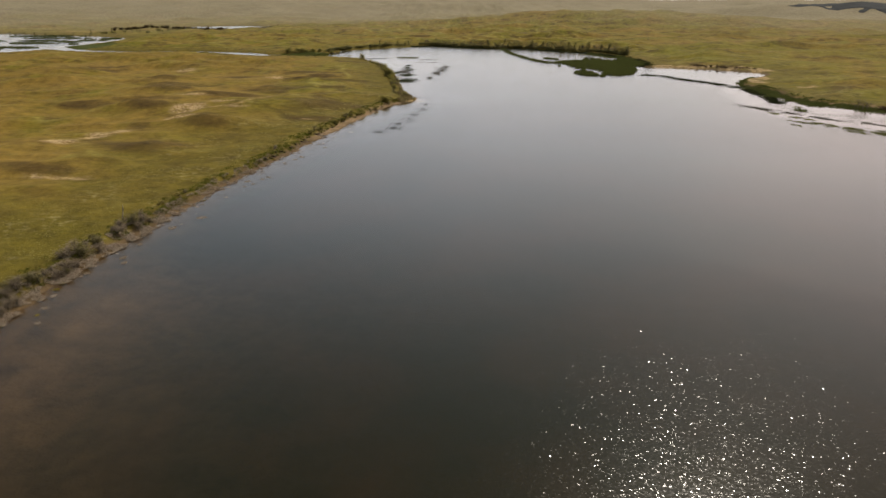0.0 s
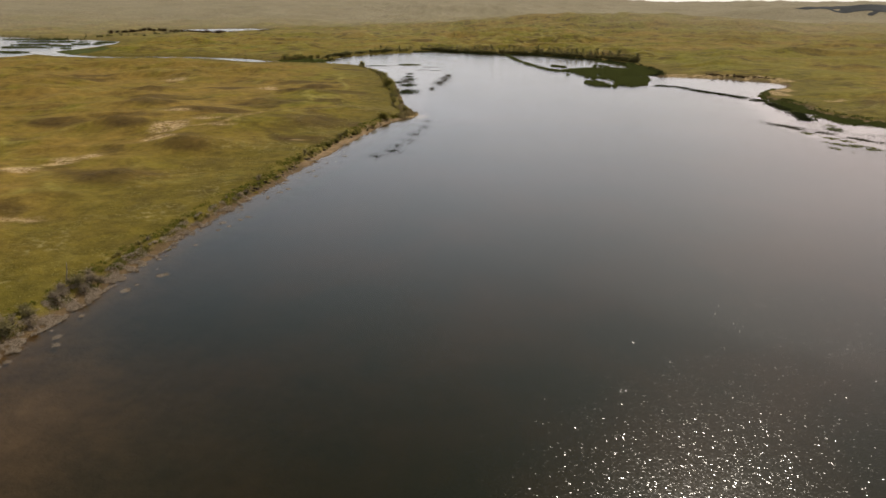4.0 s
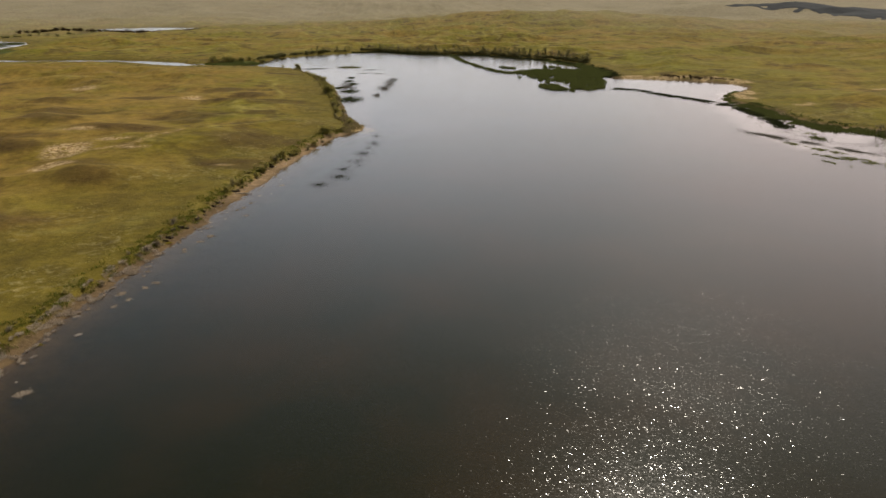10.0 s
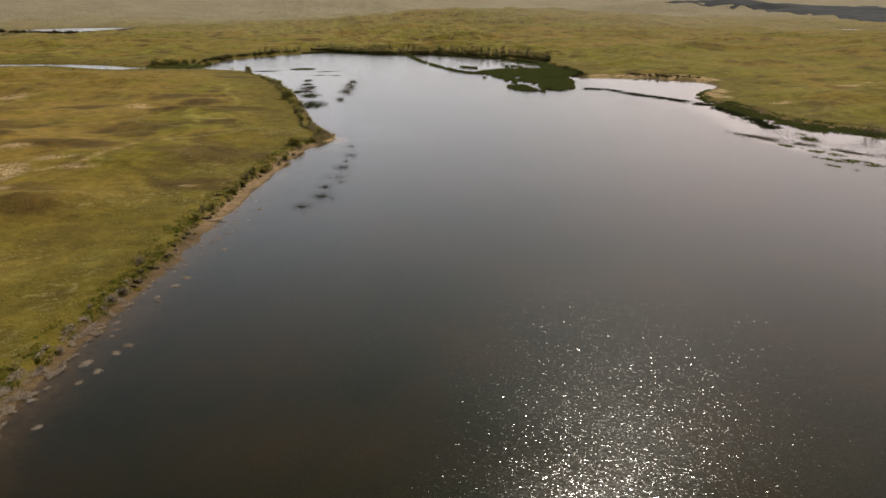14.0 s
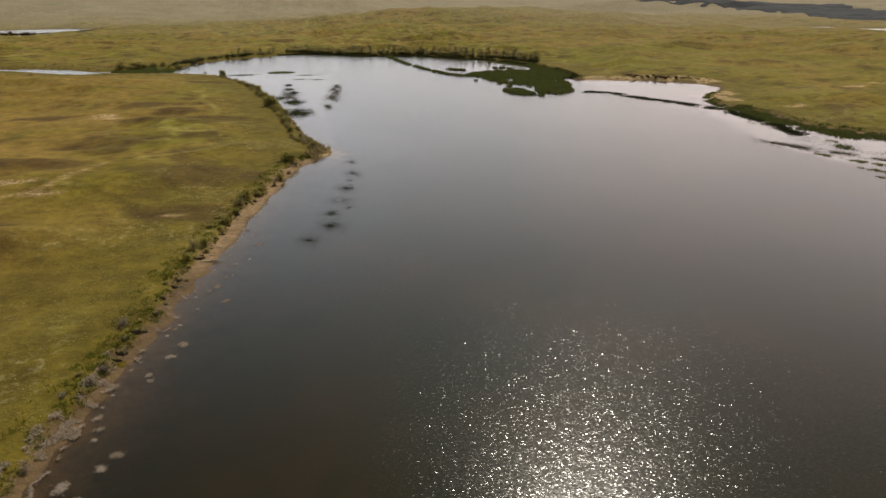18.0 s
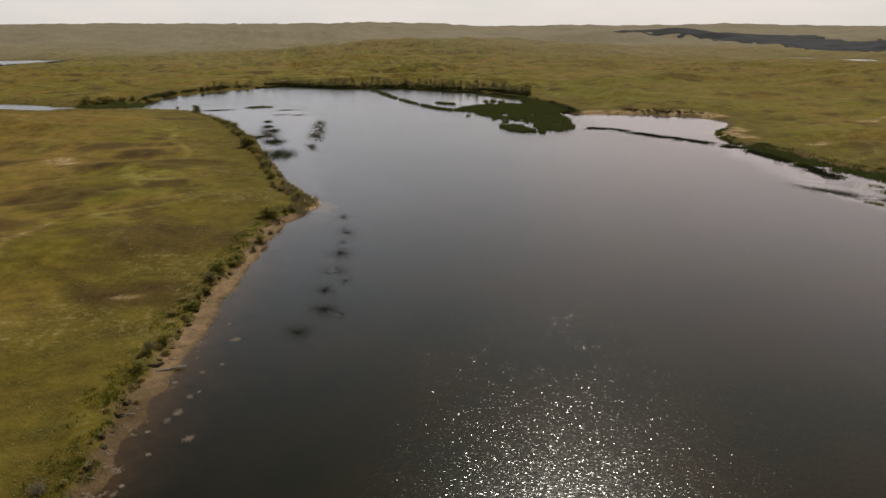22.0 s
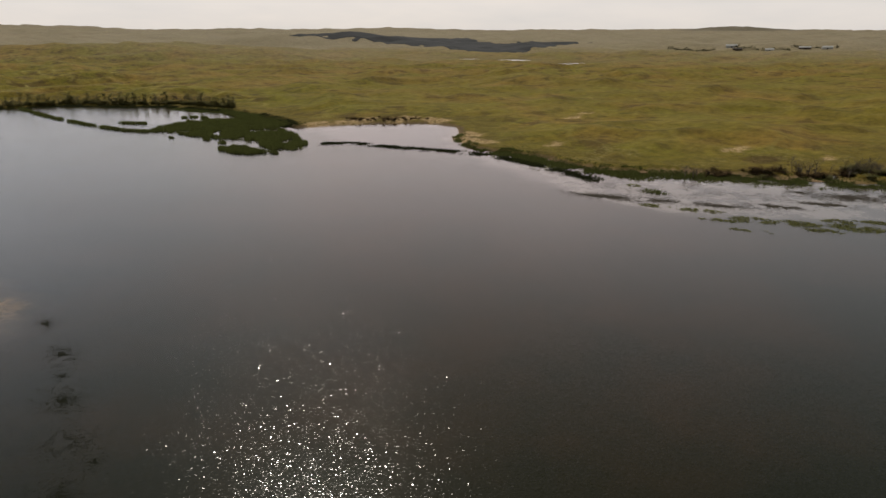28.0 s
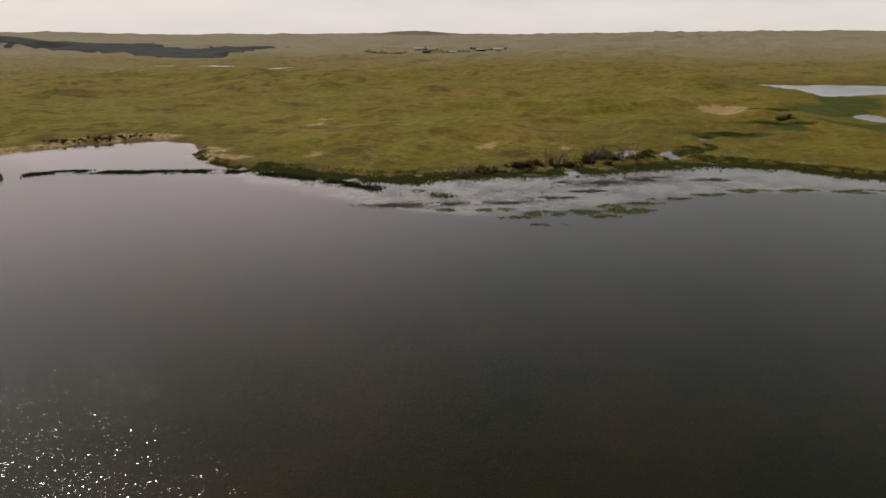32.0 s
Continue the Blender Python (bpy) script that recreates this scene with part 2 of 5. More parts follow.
# dunes and swells: centre, half sizes, height
WEST_DUNES = [(-45, -38, 24, 13, 3.5), (-150, 14, 22, 16, 4), (-116, -13, 18, 12, 3), (-88, -99, 14, 10, 2.5), (-96, -149, 16, 10, 3),
              (-270, 164, 30, 20, 4), (-182, 88, 22, 14, 3), (-137, -49, 20, 12, 3), (-73, 118, 18, 14, 3), (-79, 72, 18, 9, 3),
              (-52, 70, 14, 9, 2), (-48, -76, 14, 8, 1.5), (-85, 13, 14, 9, 2)]
EAST_DUNES = [(346, 60, 30, 18, 4), (341, 12, 16, 10, 3), (320, 141, 22, 14, 3.5), (604, 127, 30, 22, 5), (272, -50, 16, 7, 1.5),
              (595, 240, 30, 20, 5), (455, 450, 36, 24, 6), (483, 695, 45, 30, 6), (504, 5, 24, 16, 4), (447, 180, 26, 18, 4),
              (402, 255, 22, 16, 4), (615, 49, 26, 20, 5), (447, -42, 22, 14, 3), (753, -129, 30, 22, 5), (408, -180, 20, 14, 2),
              (317, 315, 26, 18, 4), (274, 207, 26, 9, 3)]
# brown heath on the swells: centre, half sizes
HEATHS = [(-50, -30, 26, 12), (-44, -76, 18, 10), (-97, -14, 14, 11), (-89, 28, 26, 14), (-82, 86, 16, 10), (-93, 142, 18, 12), (-71, 256, 18, 12),
          (-135, 107, 18, 10), (-52, 88, 18, 9), (-285, 191, 30, 18), (-195, 111, 28, 14), (-153, 41, 30, 18), (-142, -37, 20, 10), (-96, -81, 14, 8),
          (-101, -144, 18, 8), (-173, -47, 20, 10), (-27, -36, 8, 9), (-117, -190, 17, 6), (308, -46, 15, 9)]
# the large hills: centre, half sizes, turn in degrees, height
HILLS = [(520, 1290, 520, 230, -24, 33), (1350, 1900, 480, 200, -35, 38), (-900, 2300, 900, 300, 10, 22), (60, 2700, 420, 240, 0, 26),
         (4060, 1680, 330, 260, 0, 21), (3000, 3300, 700, 400, -30, 22), (-2200, 3300, 700, 400, 20, 20), (700, 4300, 900, 300, 0, 18)]


def hill(x, y, cx, cy, rx, ry, turn, h):
    c, s = math.cos(radians(turn)), math.sin(radians(turn))
    u, v = (c * (x - cx) + s * (y - cy)) / rx, (c * (y - cy) - s * (x - cx)) / ry
    return h * np.exp(-1.2 * (u * u + v * v))


def beach_width(y):
    """Metres of open beach below the cut bank."""
    return 2.2 + 1.9 * step(-150, -115, y) * step(8, -25, y)


def land_height(x, y, d):
    """Height of the ground, in metres over the water."""
    bed = -0.25 - 0.055 * np.clip(-d, 0, 45) - 0.10 * np.clip(-d - 6, 0, 14)
    open_ = beach_width(y)
    edge = 0.30 * step(0, 0.8 * open_, d) + (1.1 + 0.5 * gnoise(x / 17, y / 17, 3)) * step(open_, open_ + 1.7, d + 1.2 * gnoise(x / 5, y / 5, 4))
    r = np.hypot(x, y + 250)
    wx, wy = x + 18 * gnoise(x / 70, y / 70, 14), y + 18 * gnoise(x / 70, y / 70, 15)
    rough = (0.85 + 0.9 * fbm(x, y, 300, 2, 27)) * (1 + 0.6 * step(240, 420, r))
    dunes = rough * (6.0 * fbm(wx, wy * 1.2, 105, 2, 11, 0.45) + 5.0 * (1 - 0.4 * step(230, 290, x)) * (0.35 - np.abs(fbm(wx, wy * 1.3, 62, 2, 21))) + (1.2 - 0.8 * step(260, 450, r)) * (1 - 0.7 * step(230, 290, x)) * fbm(x, y, 24, 2, 25)) + 2.2
    for cx, cy, rx, ry, h in WEST_DUNES + EAST_DUNES:
        dunes = dunes + hill(x, y, cx, cy, rx, ry, 0, 0.8 * h)
    hills = (9 * fbm(x, y, 420, 2, 31, 0.45) + 15 * (0.3 - np.abs(fbm(wx, wy, 230, 3, 35)))) * step(250, 1000, r)
    for each in HILLS:
        hills = hills + hill(x, y, *each)
    way = np.degrees(np.arctan2(x, np.maximum(y + 250, 1)))
    rise = (np.interp(way, [-30, -10, 8, 18, 25, 33, 38, 44, 50, 56, 62, 69, 78, 90], [84, 84, 70, 59, 66, 52, 40, 34, 52, 44, 46, 41, 49, 52]) + 10 * fbm(x, y, 1300, 2, 41)) * step(1900, 4700, r)
    rise = rise + 9 * (0.3 - np.abs(fbm(x, y, 620, 3, 45))) * step(1500, 2600, r)
    land = edge + step(8, 70, d) * dunes + step(60, 450, d) * hills + rise
    land = np.maximum(land, 0.30 * step(0, 2.5, d) + 0.7 * step(3.2, 7, d) + 1.0 * step(10, 60, d))
    for cx, cy, rx, ry in BLOWOUTS:
        land = land - (0.6 + 1.6 * gnoise(x / 6, y / 6, 17)) * step(1, -2, spot(x, y, cx, cy, rx, ry) / 3) * step(5, 14, d)
    return np.where(d < 0, bed * step(0, 1.2, -d) + 0.12 * (1 - step(0, 1.2, -d)), land + 0.12)


def ground_at(x, y):
    p, q = np.array([x], float), np.array([y], float)
    return float(land_height(p, q, shore_distance(p, q))[0])


def cloud_shade_cover(x, y, spare):
    """1 where the painted cloud shadow lies on the far ridge, 0 outside it."""
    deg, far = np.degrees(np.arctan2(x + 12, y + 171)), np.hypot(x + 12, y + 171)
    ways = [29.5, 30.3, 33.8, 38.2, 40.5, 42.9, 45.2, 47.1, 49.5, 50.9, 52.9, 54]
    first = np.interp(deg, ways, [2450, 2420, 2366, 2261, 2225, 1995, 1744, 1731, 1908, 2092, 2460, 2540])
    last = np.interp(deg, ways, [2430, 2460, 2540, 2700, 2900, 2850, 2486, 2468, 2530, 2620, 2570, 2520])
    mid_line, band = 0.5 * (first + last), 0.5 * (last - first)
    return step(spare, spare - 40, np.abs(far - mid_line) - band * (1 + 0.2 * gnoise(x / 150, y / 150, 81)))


# ---- materials ----


def material(name):
    m = bpy.data.materials.new(name)
    m.use_nodes = True
    t = m.node_tree
    return m, t, t.nodes["Principled BSDF"]


def tex(t, scale, detail=3.0, rough=0.55, coords=None, distortion=0.0):
    n = node(t, "ShaderNodeTexNoise", Scale=scale, Detail=detail, Roughness=rough, Distortion=distortion)
    t.links.new(coords if coords is not None else place(t), n.inputs["Vector"])
    return n.outputs["Fac"]


def place(t):
    return t.nodes.new("ShaderNodeNewGeometry").outputs["Position"]


def attribute(t, name):
    n = t.nodes.new("ShaderNodeAttribute")
    n.attribute_name = name
    return n.outputs["Fac"]


def bump(t, bsdf, height, strength, distance):
    n = node(t, "ShaderNodeBump", Strength=strength, Distance=distance)
    t.links.new(height, n.inputs["Height"])
    t.links.new(n.outputs[0], bsdf.inputs["Normal"])


def grass_material():
    m, t, b = material("prairie_grass")
    broad, mid, fine = tex(t, 0.009, 4, 0.6), tex(t, 0.045, 5, 0.62), tex(t, 0.55, 5, 0.75)
    green = mixc(t, fine, (0.092, 0.075, 0.007), (0.238, 0.182, 0.022))
    dry_and_haze = mixc(t, fine, (0.155, 0.097, 0.018), (0.315, 0.205, 0.048))
    heath = mixc(t, fine, (0.048, 0.028, 0.008), (0.098, 0.060, 0.018))
    lush = mixc(t, fine, (0.080, 0.064, 0.010), (0.174, 0.132, 0.021))
    g = mixc(t, ramp(t, broad, [(0.42, (0, 0, 0)), (0.58, (0.8, 0.8, 0.8))]), green, dry_and_haze)
    fresh = mixc(t, fine, (0.098, 0.094, 0.008), (0.225, 0.195, 0.024))
    g = mixc(t, ramp(t, tex(t, 0.013, 4, 0.55), [(0.48, (0, 0, 0)), (0.60, (0.8, 0.8, 0.8))]), g, fresh)
    g = mixc(t, ramp(t, mid, [(0.50, (0, 0, 0)), (0.63, (0.75, 0.75, 0.75))]), g, heath)
    g = mixc(t, attribute(t, "meadow"), g, mixc(t, mid, fresh, (0.175, 0.152, 0.022)))
    pale = math_node(t, "MULTIPLY", attribute(t, "crest"), ramp(t, tex(t, 0.10, 4, 0.6), [(0.40, (0, 0, 0)), (0.62, (1, 1, 1))]))
    g = mixc(t, pale, g, mixc(t, fine, (0.20, 0.168, 0.03), (0.34, 0.285, 0.08)))
    g = mixc(t, math_node(t, "MULTIPLY", attribute(t, "ochre"), ramp(t, tex(t, 0.028, 4, 0.65), [(0.36, (0.15, 0.15, 0.15)), (0.56, (1, 1, 1))])), g, dry_and_haze)
    g = mixc(t, attribute(t, "lush"), g, lush)
    g = mixc(t, math_node(t, "MULTIPLY", attribute(t, "heath"), ramp(t, mid, [(0.3, (0.5, 0.5, 0.5)), (0.6, (1, 1, 1))])), g, heath)
    tufts = math_node(t, "MULTIPLY", attribute(t, "tuft"), ramp(t, tex(t, 0.5, 4, 0.65, distortion=0.15), [(0.52, (0, 0, 0)), (0.66, (0.7, 0.7, 0.7))]))
    g = mixc(t, tufts, g, mixc(t, fine, (0.20, 0.165, 0.065), (0.40, 0.335, 0.15)))
    # far dry grass, paled and greyed to carry the distance haze in its colour
    g = mixc(t, attribute(t, "dry_and_haze"), g, mixc(t, tex(t, 0.006, 6, 0.7), (0.185, 0.158, 0.105), (0.365, 0.315, 0.225)))
    g = mixc(t, attribute(t, "marsh"), g, mixc(t, fine, (0.034, 0.046, 0.008), (0.092, 0.105, 0.018)))
    sand = mixc(t, ramp(t, tex(t, 0.8, 5, 0.75), [(0.38, (0, 0, 0)), (0.58, (1, 1, 1))]), (0.19, 0.112, 0.045), (0.55, 0.40, 0.215))
    patchy = math_node(t, "MULTIPLY", attribute(t, "sand"), ramp(t, tex(t, 0.42, 5, 0.75), [(0.39, (0, 0, 0)), (0.50, (1, 1, 1))]))
    g = mixc(t, patchy, g, sand)
    # grey painted in for the ridge's cloud shadow and the far hill's haze
    g = mixc(t, attribute(t, "shadow_haze"), g, (0.036, 0.040, 0.042))
    mud = mixc(t, tex(t, 0.8, 5, 0.7), (0.075, 0.049, 0.025), (0.21, 0.142, 0.074))
    mud = mixc(t, attribute(t, "tan"), mud, mixc(t, tex(t, 0.7, 5, 0.65), (0.165, 0.108, 0.056), (0.36, 0.25, 0.145)))
    g = mixc(t, attribute(t, "mud"), g, mud)
    silt_and_sheen = mixc(t, tex(t, 0.25, 5, 0.6), (0.030, 0.020, 0.008), (0.090, 0.058, 0.022))
    silt_and_sheen = mixc(t, attribute(t, "shoal"), silt_and_sheen, mixc(t, tex(t, 0.3, 3, 0.5), (0.25, 0.178, 0.125), (0.36, 0.262, 0.19)))
    g = mixc(t, attribute(t, "bed"), g, silt_and_sheen)
    clumps = ramp(t, tex(t, 0.17, 4, 0.7), [(0.30, (0.66, 0.66, 0.66)), (0.55, (1.08, 1.08, 1.08)), (0.72, (1.36, 1.33, 1.28))])
    g = mixc(t, 1.0, g, clumps, "MULTIPLY")
    t.links.new(g, b.inputs["Base Color"])
    b.inputs["Roughness"].default_value = 0.95
    b.inputs["Specular IOR Level"].default_value = 0.1
    bump(t, b, math_node(t, "ADD", fine, math_node(t, "MULTIPLY", mid, 1.6)), 0.9, 0.6)
    return m


def water_material():
    m = bpy.data.materials.new("lake_water")
    m.use_nodes = True
    t = m.node_tree
    t.nodes.clear()
    turned = node(t, "ShaderNodeMapping", Rotation=(0, 0, radians(27)))
    t.links.new(place(t), turned.inputs["Vector"])
    warp = node(t, "ShaderNodeTexNoise", Scale=0.5, Detail=2.0)
    t.links.new(turned.outputs[0], warp.inputs["Vector"])
    shift = t.nodes.new("ShaderNodeVectorMath")
    shift.operation = "MULTIPLY_ADD"
    t.links.new(warp.outputs["Color"], shift.inputs[0])
    shift.inputs[1].default_value = (0.7, 0.4, 0)
    t.links.new(turned.outputs[0], shift.inputs[2])
    breeze = math_node(t, "MULTIPLY", attribute(t, "open"), ramp(t, tex(t, 0.012, 3, 0.5), [(0.3, (0.75, 0.75, 0.75)), (0.65, (1, 1, 1))]))
    slopes = []
    for scale in ((3.4, 9.2, 1.0), (6.2, 15.5, 1.0)):
        flattened = node(t, "ShaderNodeMapping", Scale=scale)
        t.links.new(shift.outputs[0], flattened.inputs["Vector"])
        facets = node(t, "ShaderNodeTexVoronoi", Scale=1.0)
        facets.voronoi_dimensions = "2D"
        t.links.new(flattened.outputs[0], facets.inputs["Vector"])
        fc = t.nodes.new("ShaderNodeSeparateXYZ")
        t.links.new(facets.outputs["Color"], fc.inputs[0])
        slopes.append(fc)
    # a few steep wavelets on the calmer water, many small ones where the wind has risen
    few = math_node(t, "ADD", math_node(t, "MULTIPLY", math_node(t, "POWER", slopes[0].outputs[2], 3.2), 0.20), 0.034)
    many = math_node(t, "ADD", math_node(t, "MULTIPLY", math_node(t, "POWER", slopes[0].outputs[2], 1.9), 0.216), 0.016)
    windy = attribute(t, "windy")
    steep = math_node(t, "ADD", math_node(t, "MULTIPLY", few, math_node(t, "SUBTRACT", 1.0, windy)), math_node(t, "MULTIPLY", many, windy))
    steep = math_node(t, "MULTIPLY", breeze, steep)
    lean = []
    for slot, share in ((0, 0.84), (1, 1.0)):
        v = math_node(t, "SUBTRACT", math_node(t, "ADD", slopes[0].outputs[slot], slopes[1].outputs[slot]), 1.0)
        lean.append(math_node(t, "MULTIPLY", math_node(t, "MULTIPLY", v, steep), share))
    c27, s27 = math.cos(radians(27)), math.sin(radians(27))
    tilt = t.nodes.new("ShaderNodeCombineXYZ")
    t.links.new(math_node(t, "ADD", math_node(t, "MULTIPLY", lean[0], c27), math_node(t, "MULTIPLY", lean[1], s27)), tilt.inputs[0])
    t.links.new(math_node(t, "SUBTRACT", math_node(t, "MULTIPLY", lean[1], c27), math_node(t, "MULTIPLY", lean[0], s27)), tilt.inputs[1])
    tilt.inputs[2].default_value = 1.0
    unit = t.nodes.new("ShaderNodeVectorMath")
    unit.operation = "NORMALIZE"
    t.links.new(tilt.outputs[0], unit.inputs[0])
    ripple = tex(t, 1.4, 2.0, 0.5, turned.outputs[0], 0.2)
    bn = node(t, "ShaderNodeBump", Strength=1.0, Distance=0.02)
    t.links.new(math_node(t, "MULTIPLY", ripple, breeze), bn.inputs["Height"])
    t.links.new(unit.outputs[0], bn.inputs["Normal"])
    gloss = node(t, "ShaderNodeBsdfGlossy", Color=(1, 1, 1, 1))
    t.links.new(math_node(t, "SUBTRACT", math_node(t, "ADD", math_node(t, "MULTIPLY", windy, 0.035), 0.145), math_node(t, "MULTIPLY", attribute(t, "crisp"), 0.057)), gloss.inputs["Roughness"])
    t.links.new(bn.outputs[0], gloss.inputs["Normal"])
    fres = node(t, "ShaderNodeFresnel", IOR=1.33)
    turbid = node(t, "ShaderNodeBsdfDiffuse")
    dark_water = mixc(t, ramp(t, tex(t, 0.03, 4, 0.6), [(0.4, (0, 0, 0)), (0.65, (1, 1, 1))]), (0.0080, 0.0088, 0.0014), (0.0200, 0.0125, 0.0024))
    # pale body colour that stands for sky reflected in calm shallows, with darker blotches
    pale_sheen = mixc(t, ramp(t, tex(t, 0.075, 5, 0.62), [(0.40, (0, 0, 0)), (0.54, (1, 1, 1))]), (0.072, 0.063, 0.056), (0.195, 0.174, 0.162))
    t.links.new(mixc(t, attribute(t, "silt_and_sheen"), dark_water, pale_sheen), turbid.inputs["Color"])
    clear = node(t, "ShaderNodeBsdfTransparent", Color=(0.80, 0.72, 0.56, 1))
    body = t.nodes.new("ShaderNodeMixShader")
    t.links.new(attribute(t, "murk"), body.inputs[0])
    t.links.new(clear.outputs[0], body.inputs[1])
    t.links.new(turbid.outputs[0], body.inputs[2])
    top = t.nodes.new("ShaderNodeMixShader")
    t.links.new(fres.outputs[0], top.inputs[0])
    t.links.new(body.outputs[0], top.inputs[1])
    t.links.new(gloss.outputs[0], top.inputs[2])
    out = t.nodes.new("ShaderNodeOutputMaterial")
    t.links.new(top.outputs[0], out.inputs[0])
    return m


GRASS, WATER = grass_material(), water_material()

# ---- ground: one sheet to the horizon ----


def spread(a, b, cell, low, high, fine, growth_low=1.035, growth_high=1.035, widest=48.0):
    mid = list(np.arange(a, fine[0], cell)) + list(np.arange(fine[0], fine[1], fine[2])) + list(np.arange(fine[1], b + 0.01, cell))
    up, s = [b], cell
    while up[-1] < high:
        s = min(s * growth_high, widest)
        up.append(up[-1] + s)
    down, s = [a], cell
    while down[-1] > low:
        s = min(s * growth_low, widest * (4 if growth_low > 1.1 else 1))
        down.append(down[-1] - s)
    return np.array(down[:0:-1] + mid + up[1:])


GX = spread(-150, 380, 2.5, -4500, 4700, (-80, 10, 1.25))
GY = spread(-332, 560, 2.5, -4500, 4600, (-330, 30, 1.5), growth_low=1.12)
X, Y = np.meshgrid(GX, GY, indexing="ij")
DIST = shore_distance(X, Y)
HEIGHT = land_height(X, Y, DIST)


def sheet_height(x, y):
    """Height of the built ground sheet between its corners."""
    i, j = np.clip(np.searchsorted(GX, x) - 1, 0, len(GX) - 2), np.clip(np.searchsorted(GY, y) - 1, 0, len(GY) - 2)
    u, v = (x - GX[i]) / (GX[i + 1] - GX[i]), (y - GY[j]) / (GY[j + 1] - GY[j])
    return (1 - u) * ((1 - v) * HEIGHT[i, j] + v * HEIGHT[i, j + 1]) + u * ((1 - v) * HEIGHT[i + 1, j] + v * HEIGHT[i + 1, j + 1])


def sheet(name, x, y, z, keep=None):
    """A smooth mesh over a grid of places; keep says which cells are built."""
    nx, ny = x.shape
    cell = np.ones((nx - 1, ny - 1), bool) if keep is None else keep
    i, j = np.nonzero(cell)
    corner = np.stack([i * ny + j, (i + 1) * ny + j, (i + 1) * ny + j + 1, i * ny + j + 1], 1)
    used, index = np.unique(corner, return_inverse=True)
    co = np.stack([x.ravel(), y.ravel(), z.ravel()], 1)[used]
    me = bpy.data.meshes.new(name)
    me.vertices.add(len(co))
    me.vertices.foreach_set("co", co.ravel())
    me.loops.add(corner.size)
    me.loops.foreach_set("vertex_index", index.ravel().astype(np.int32))
    me.polygons.add(len(corner))
    me.polygons.foreach_set("loop_start", np.arange(0, corner.size, 4, dtype=np.int32))
    me.update()
    me.polygons.foreach_set("use_smooth", np.ones(len(corner), bool))
    me.validate()
    return me, used


def store(me, name, values):
    me.attributes.new(name, "FLOAT", "POINT").data.foreach_set("value", np.ascontiguousarray(values, dtype=np.float32))


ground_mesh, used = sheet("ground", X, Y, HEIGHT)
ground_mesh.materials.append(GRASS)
fx, fy, fd = X.ravel(), Y.ravel(), DIST.ravel()
sand = np.zeros(len(fx))
for cx, cy, rx, ry in BLOWOUTS:
    sand = np.maximum(sand, step(1.5, -2, spot(fx, fy, cx, cy, rx, ry) + 3 * gnoise(fx / 5, fy / 5, 61)))
near_trail = (np.abs(fx + 90) < 60) & (np.abs(fy) < 120)
trail = np.full(len(fx), 99.0)
trail[near_trail] = line_distance(fx[near_trail], fy[near_trail], TRAIL, False)[0]
sand = np.maximum(sand, 0.6 * step(1.8, 0.4, trail))
heath = np.zeros(len(fx))
for cx, cy, rx, ry, h in WEST_DUNES + EAST_DUNES:
    heath = np.maximum(heath, (1.0 if cx < 0 else 0.6) * step(0.35, 0.85, hill(fx, fy + 0.25 * ry, cx, cy, rx, ry, 0, 1.0) + 0.25 * gnoise(fx / 12, fy / 12, 64)))
for cx, cy, rx, ry in HEATHS:
    heath = np.maximum(heath, step(1.2, 0.5, np.hypot((fx - cx) / rx, (fy - cy) / ry) + 0.5 * gnoise(fx / 9, fy / 9, 74)))
far = np.hypot(fx, fy + 250)
marsh = np.zeros(len(fx))
for cx, cy, rx, ry in MARSHES:
    marsh = np.maximum(marsh, step(2, -3, spot(fx, fy, cx, cy, rx, ry) + 10 * gnoise(fx / 16, fy / 16, 66)))
store(ground_mesh, "sand", sand)
crest_x, crest_y = fx + 18 * gnoise(fx / 70, fy / 70, 14), fy + 18 * gnoise(fx / 70, fy / 70, 15)
store(ground_mesh, "crest", (1 - 0.55 * step(235, 290, fx)) * step(0.075, 0.015, np.abs(fbm(crest_x, crest_y * 1.3, 62, 2, 21))))
# cloud shadow on the ridge, haze on the far hill, both as ground colour
store(ground_mesh, "shadow_haze", np.maximum(cloud_shade_cover(fx, fy, -40), 0.45 * step(0.25, 0.6, hill(fx, fy, 4060, 1680, 520, 380, 0, 1.0))))
store(ground_mesh, "heath", heath * 0.82)
store(ground_mesh, "marsh", marsh)
store(ground_mesh, "meadow", 0.5 * step(235, 290, fx) * step(1000, 600, far) * step(-0.25, 0.1, fbm(fx, fy, 60, 2, 58)))
store(ground_mesh, "ochre", 0.85 * step(-62, -112, fx + 25 * gnoise(fx / 45, fy / 45, 67)) * step(430, 250, fy) * step(1200, 500, -fx) + 0.15 * step(300, 420, fx))
# grows with distance: dry prairie with haze painted in
store(ground_mesh, "dry_and_haze", 0.85 * step(900, 2700, far + 500 * gnoise(fx / 500, fy / 500, 65)))
store(ground_mesh, "mud", step(1.3, 0.1, fd - beach_width(fy) + 1.4 * gnoise(fx / 5, fy / 5, 62)) * (1 - 0.9 * sand) * (1 - 0.8 * step(284, 300, fx)) * (1 - 0.9 * step(280, 330, fy)))
store(ground_mesh, "tan", step(-128, -112, fy) * step(12, -22, fy) * step(1.0, 2.0, fd + 1.4))
store(ground_mesh, "bed", step(-6.0, -16.0, fd + 2.5 * gnoise(fx / 9, fy / 9, 69)))
store(ground_mesh, "shoal", step(-238, -278, fy + 8 * gnoise(fx / 20, fy / 20, 68)) * step(-150, -60, fx) * step(20, -20, fx))
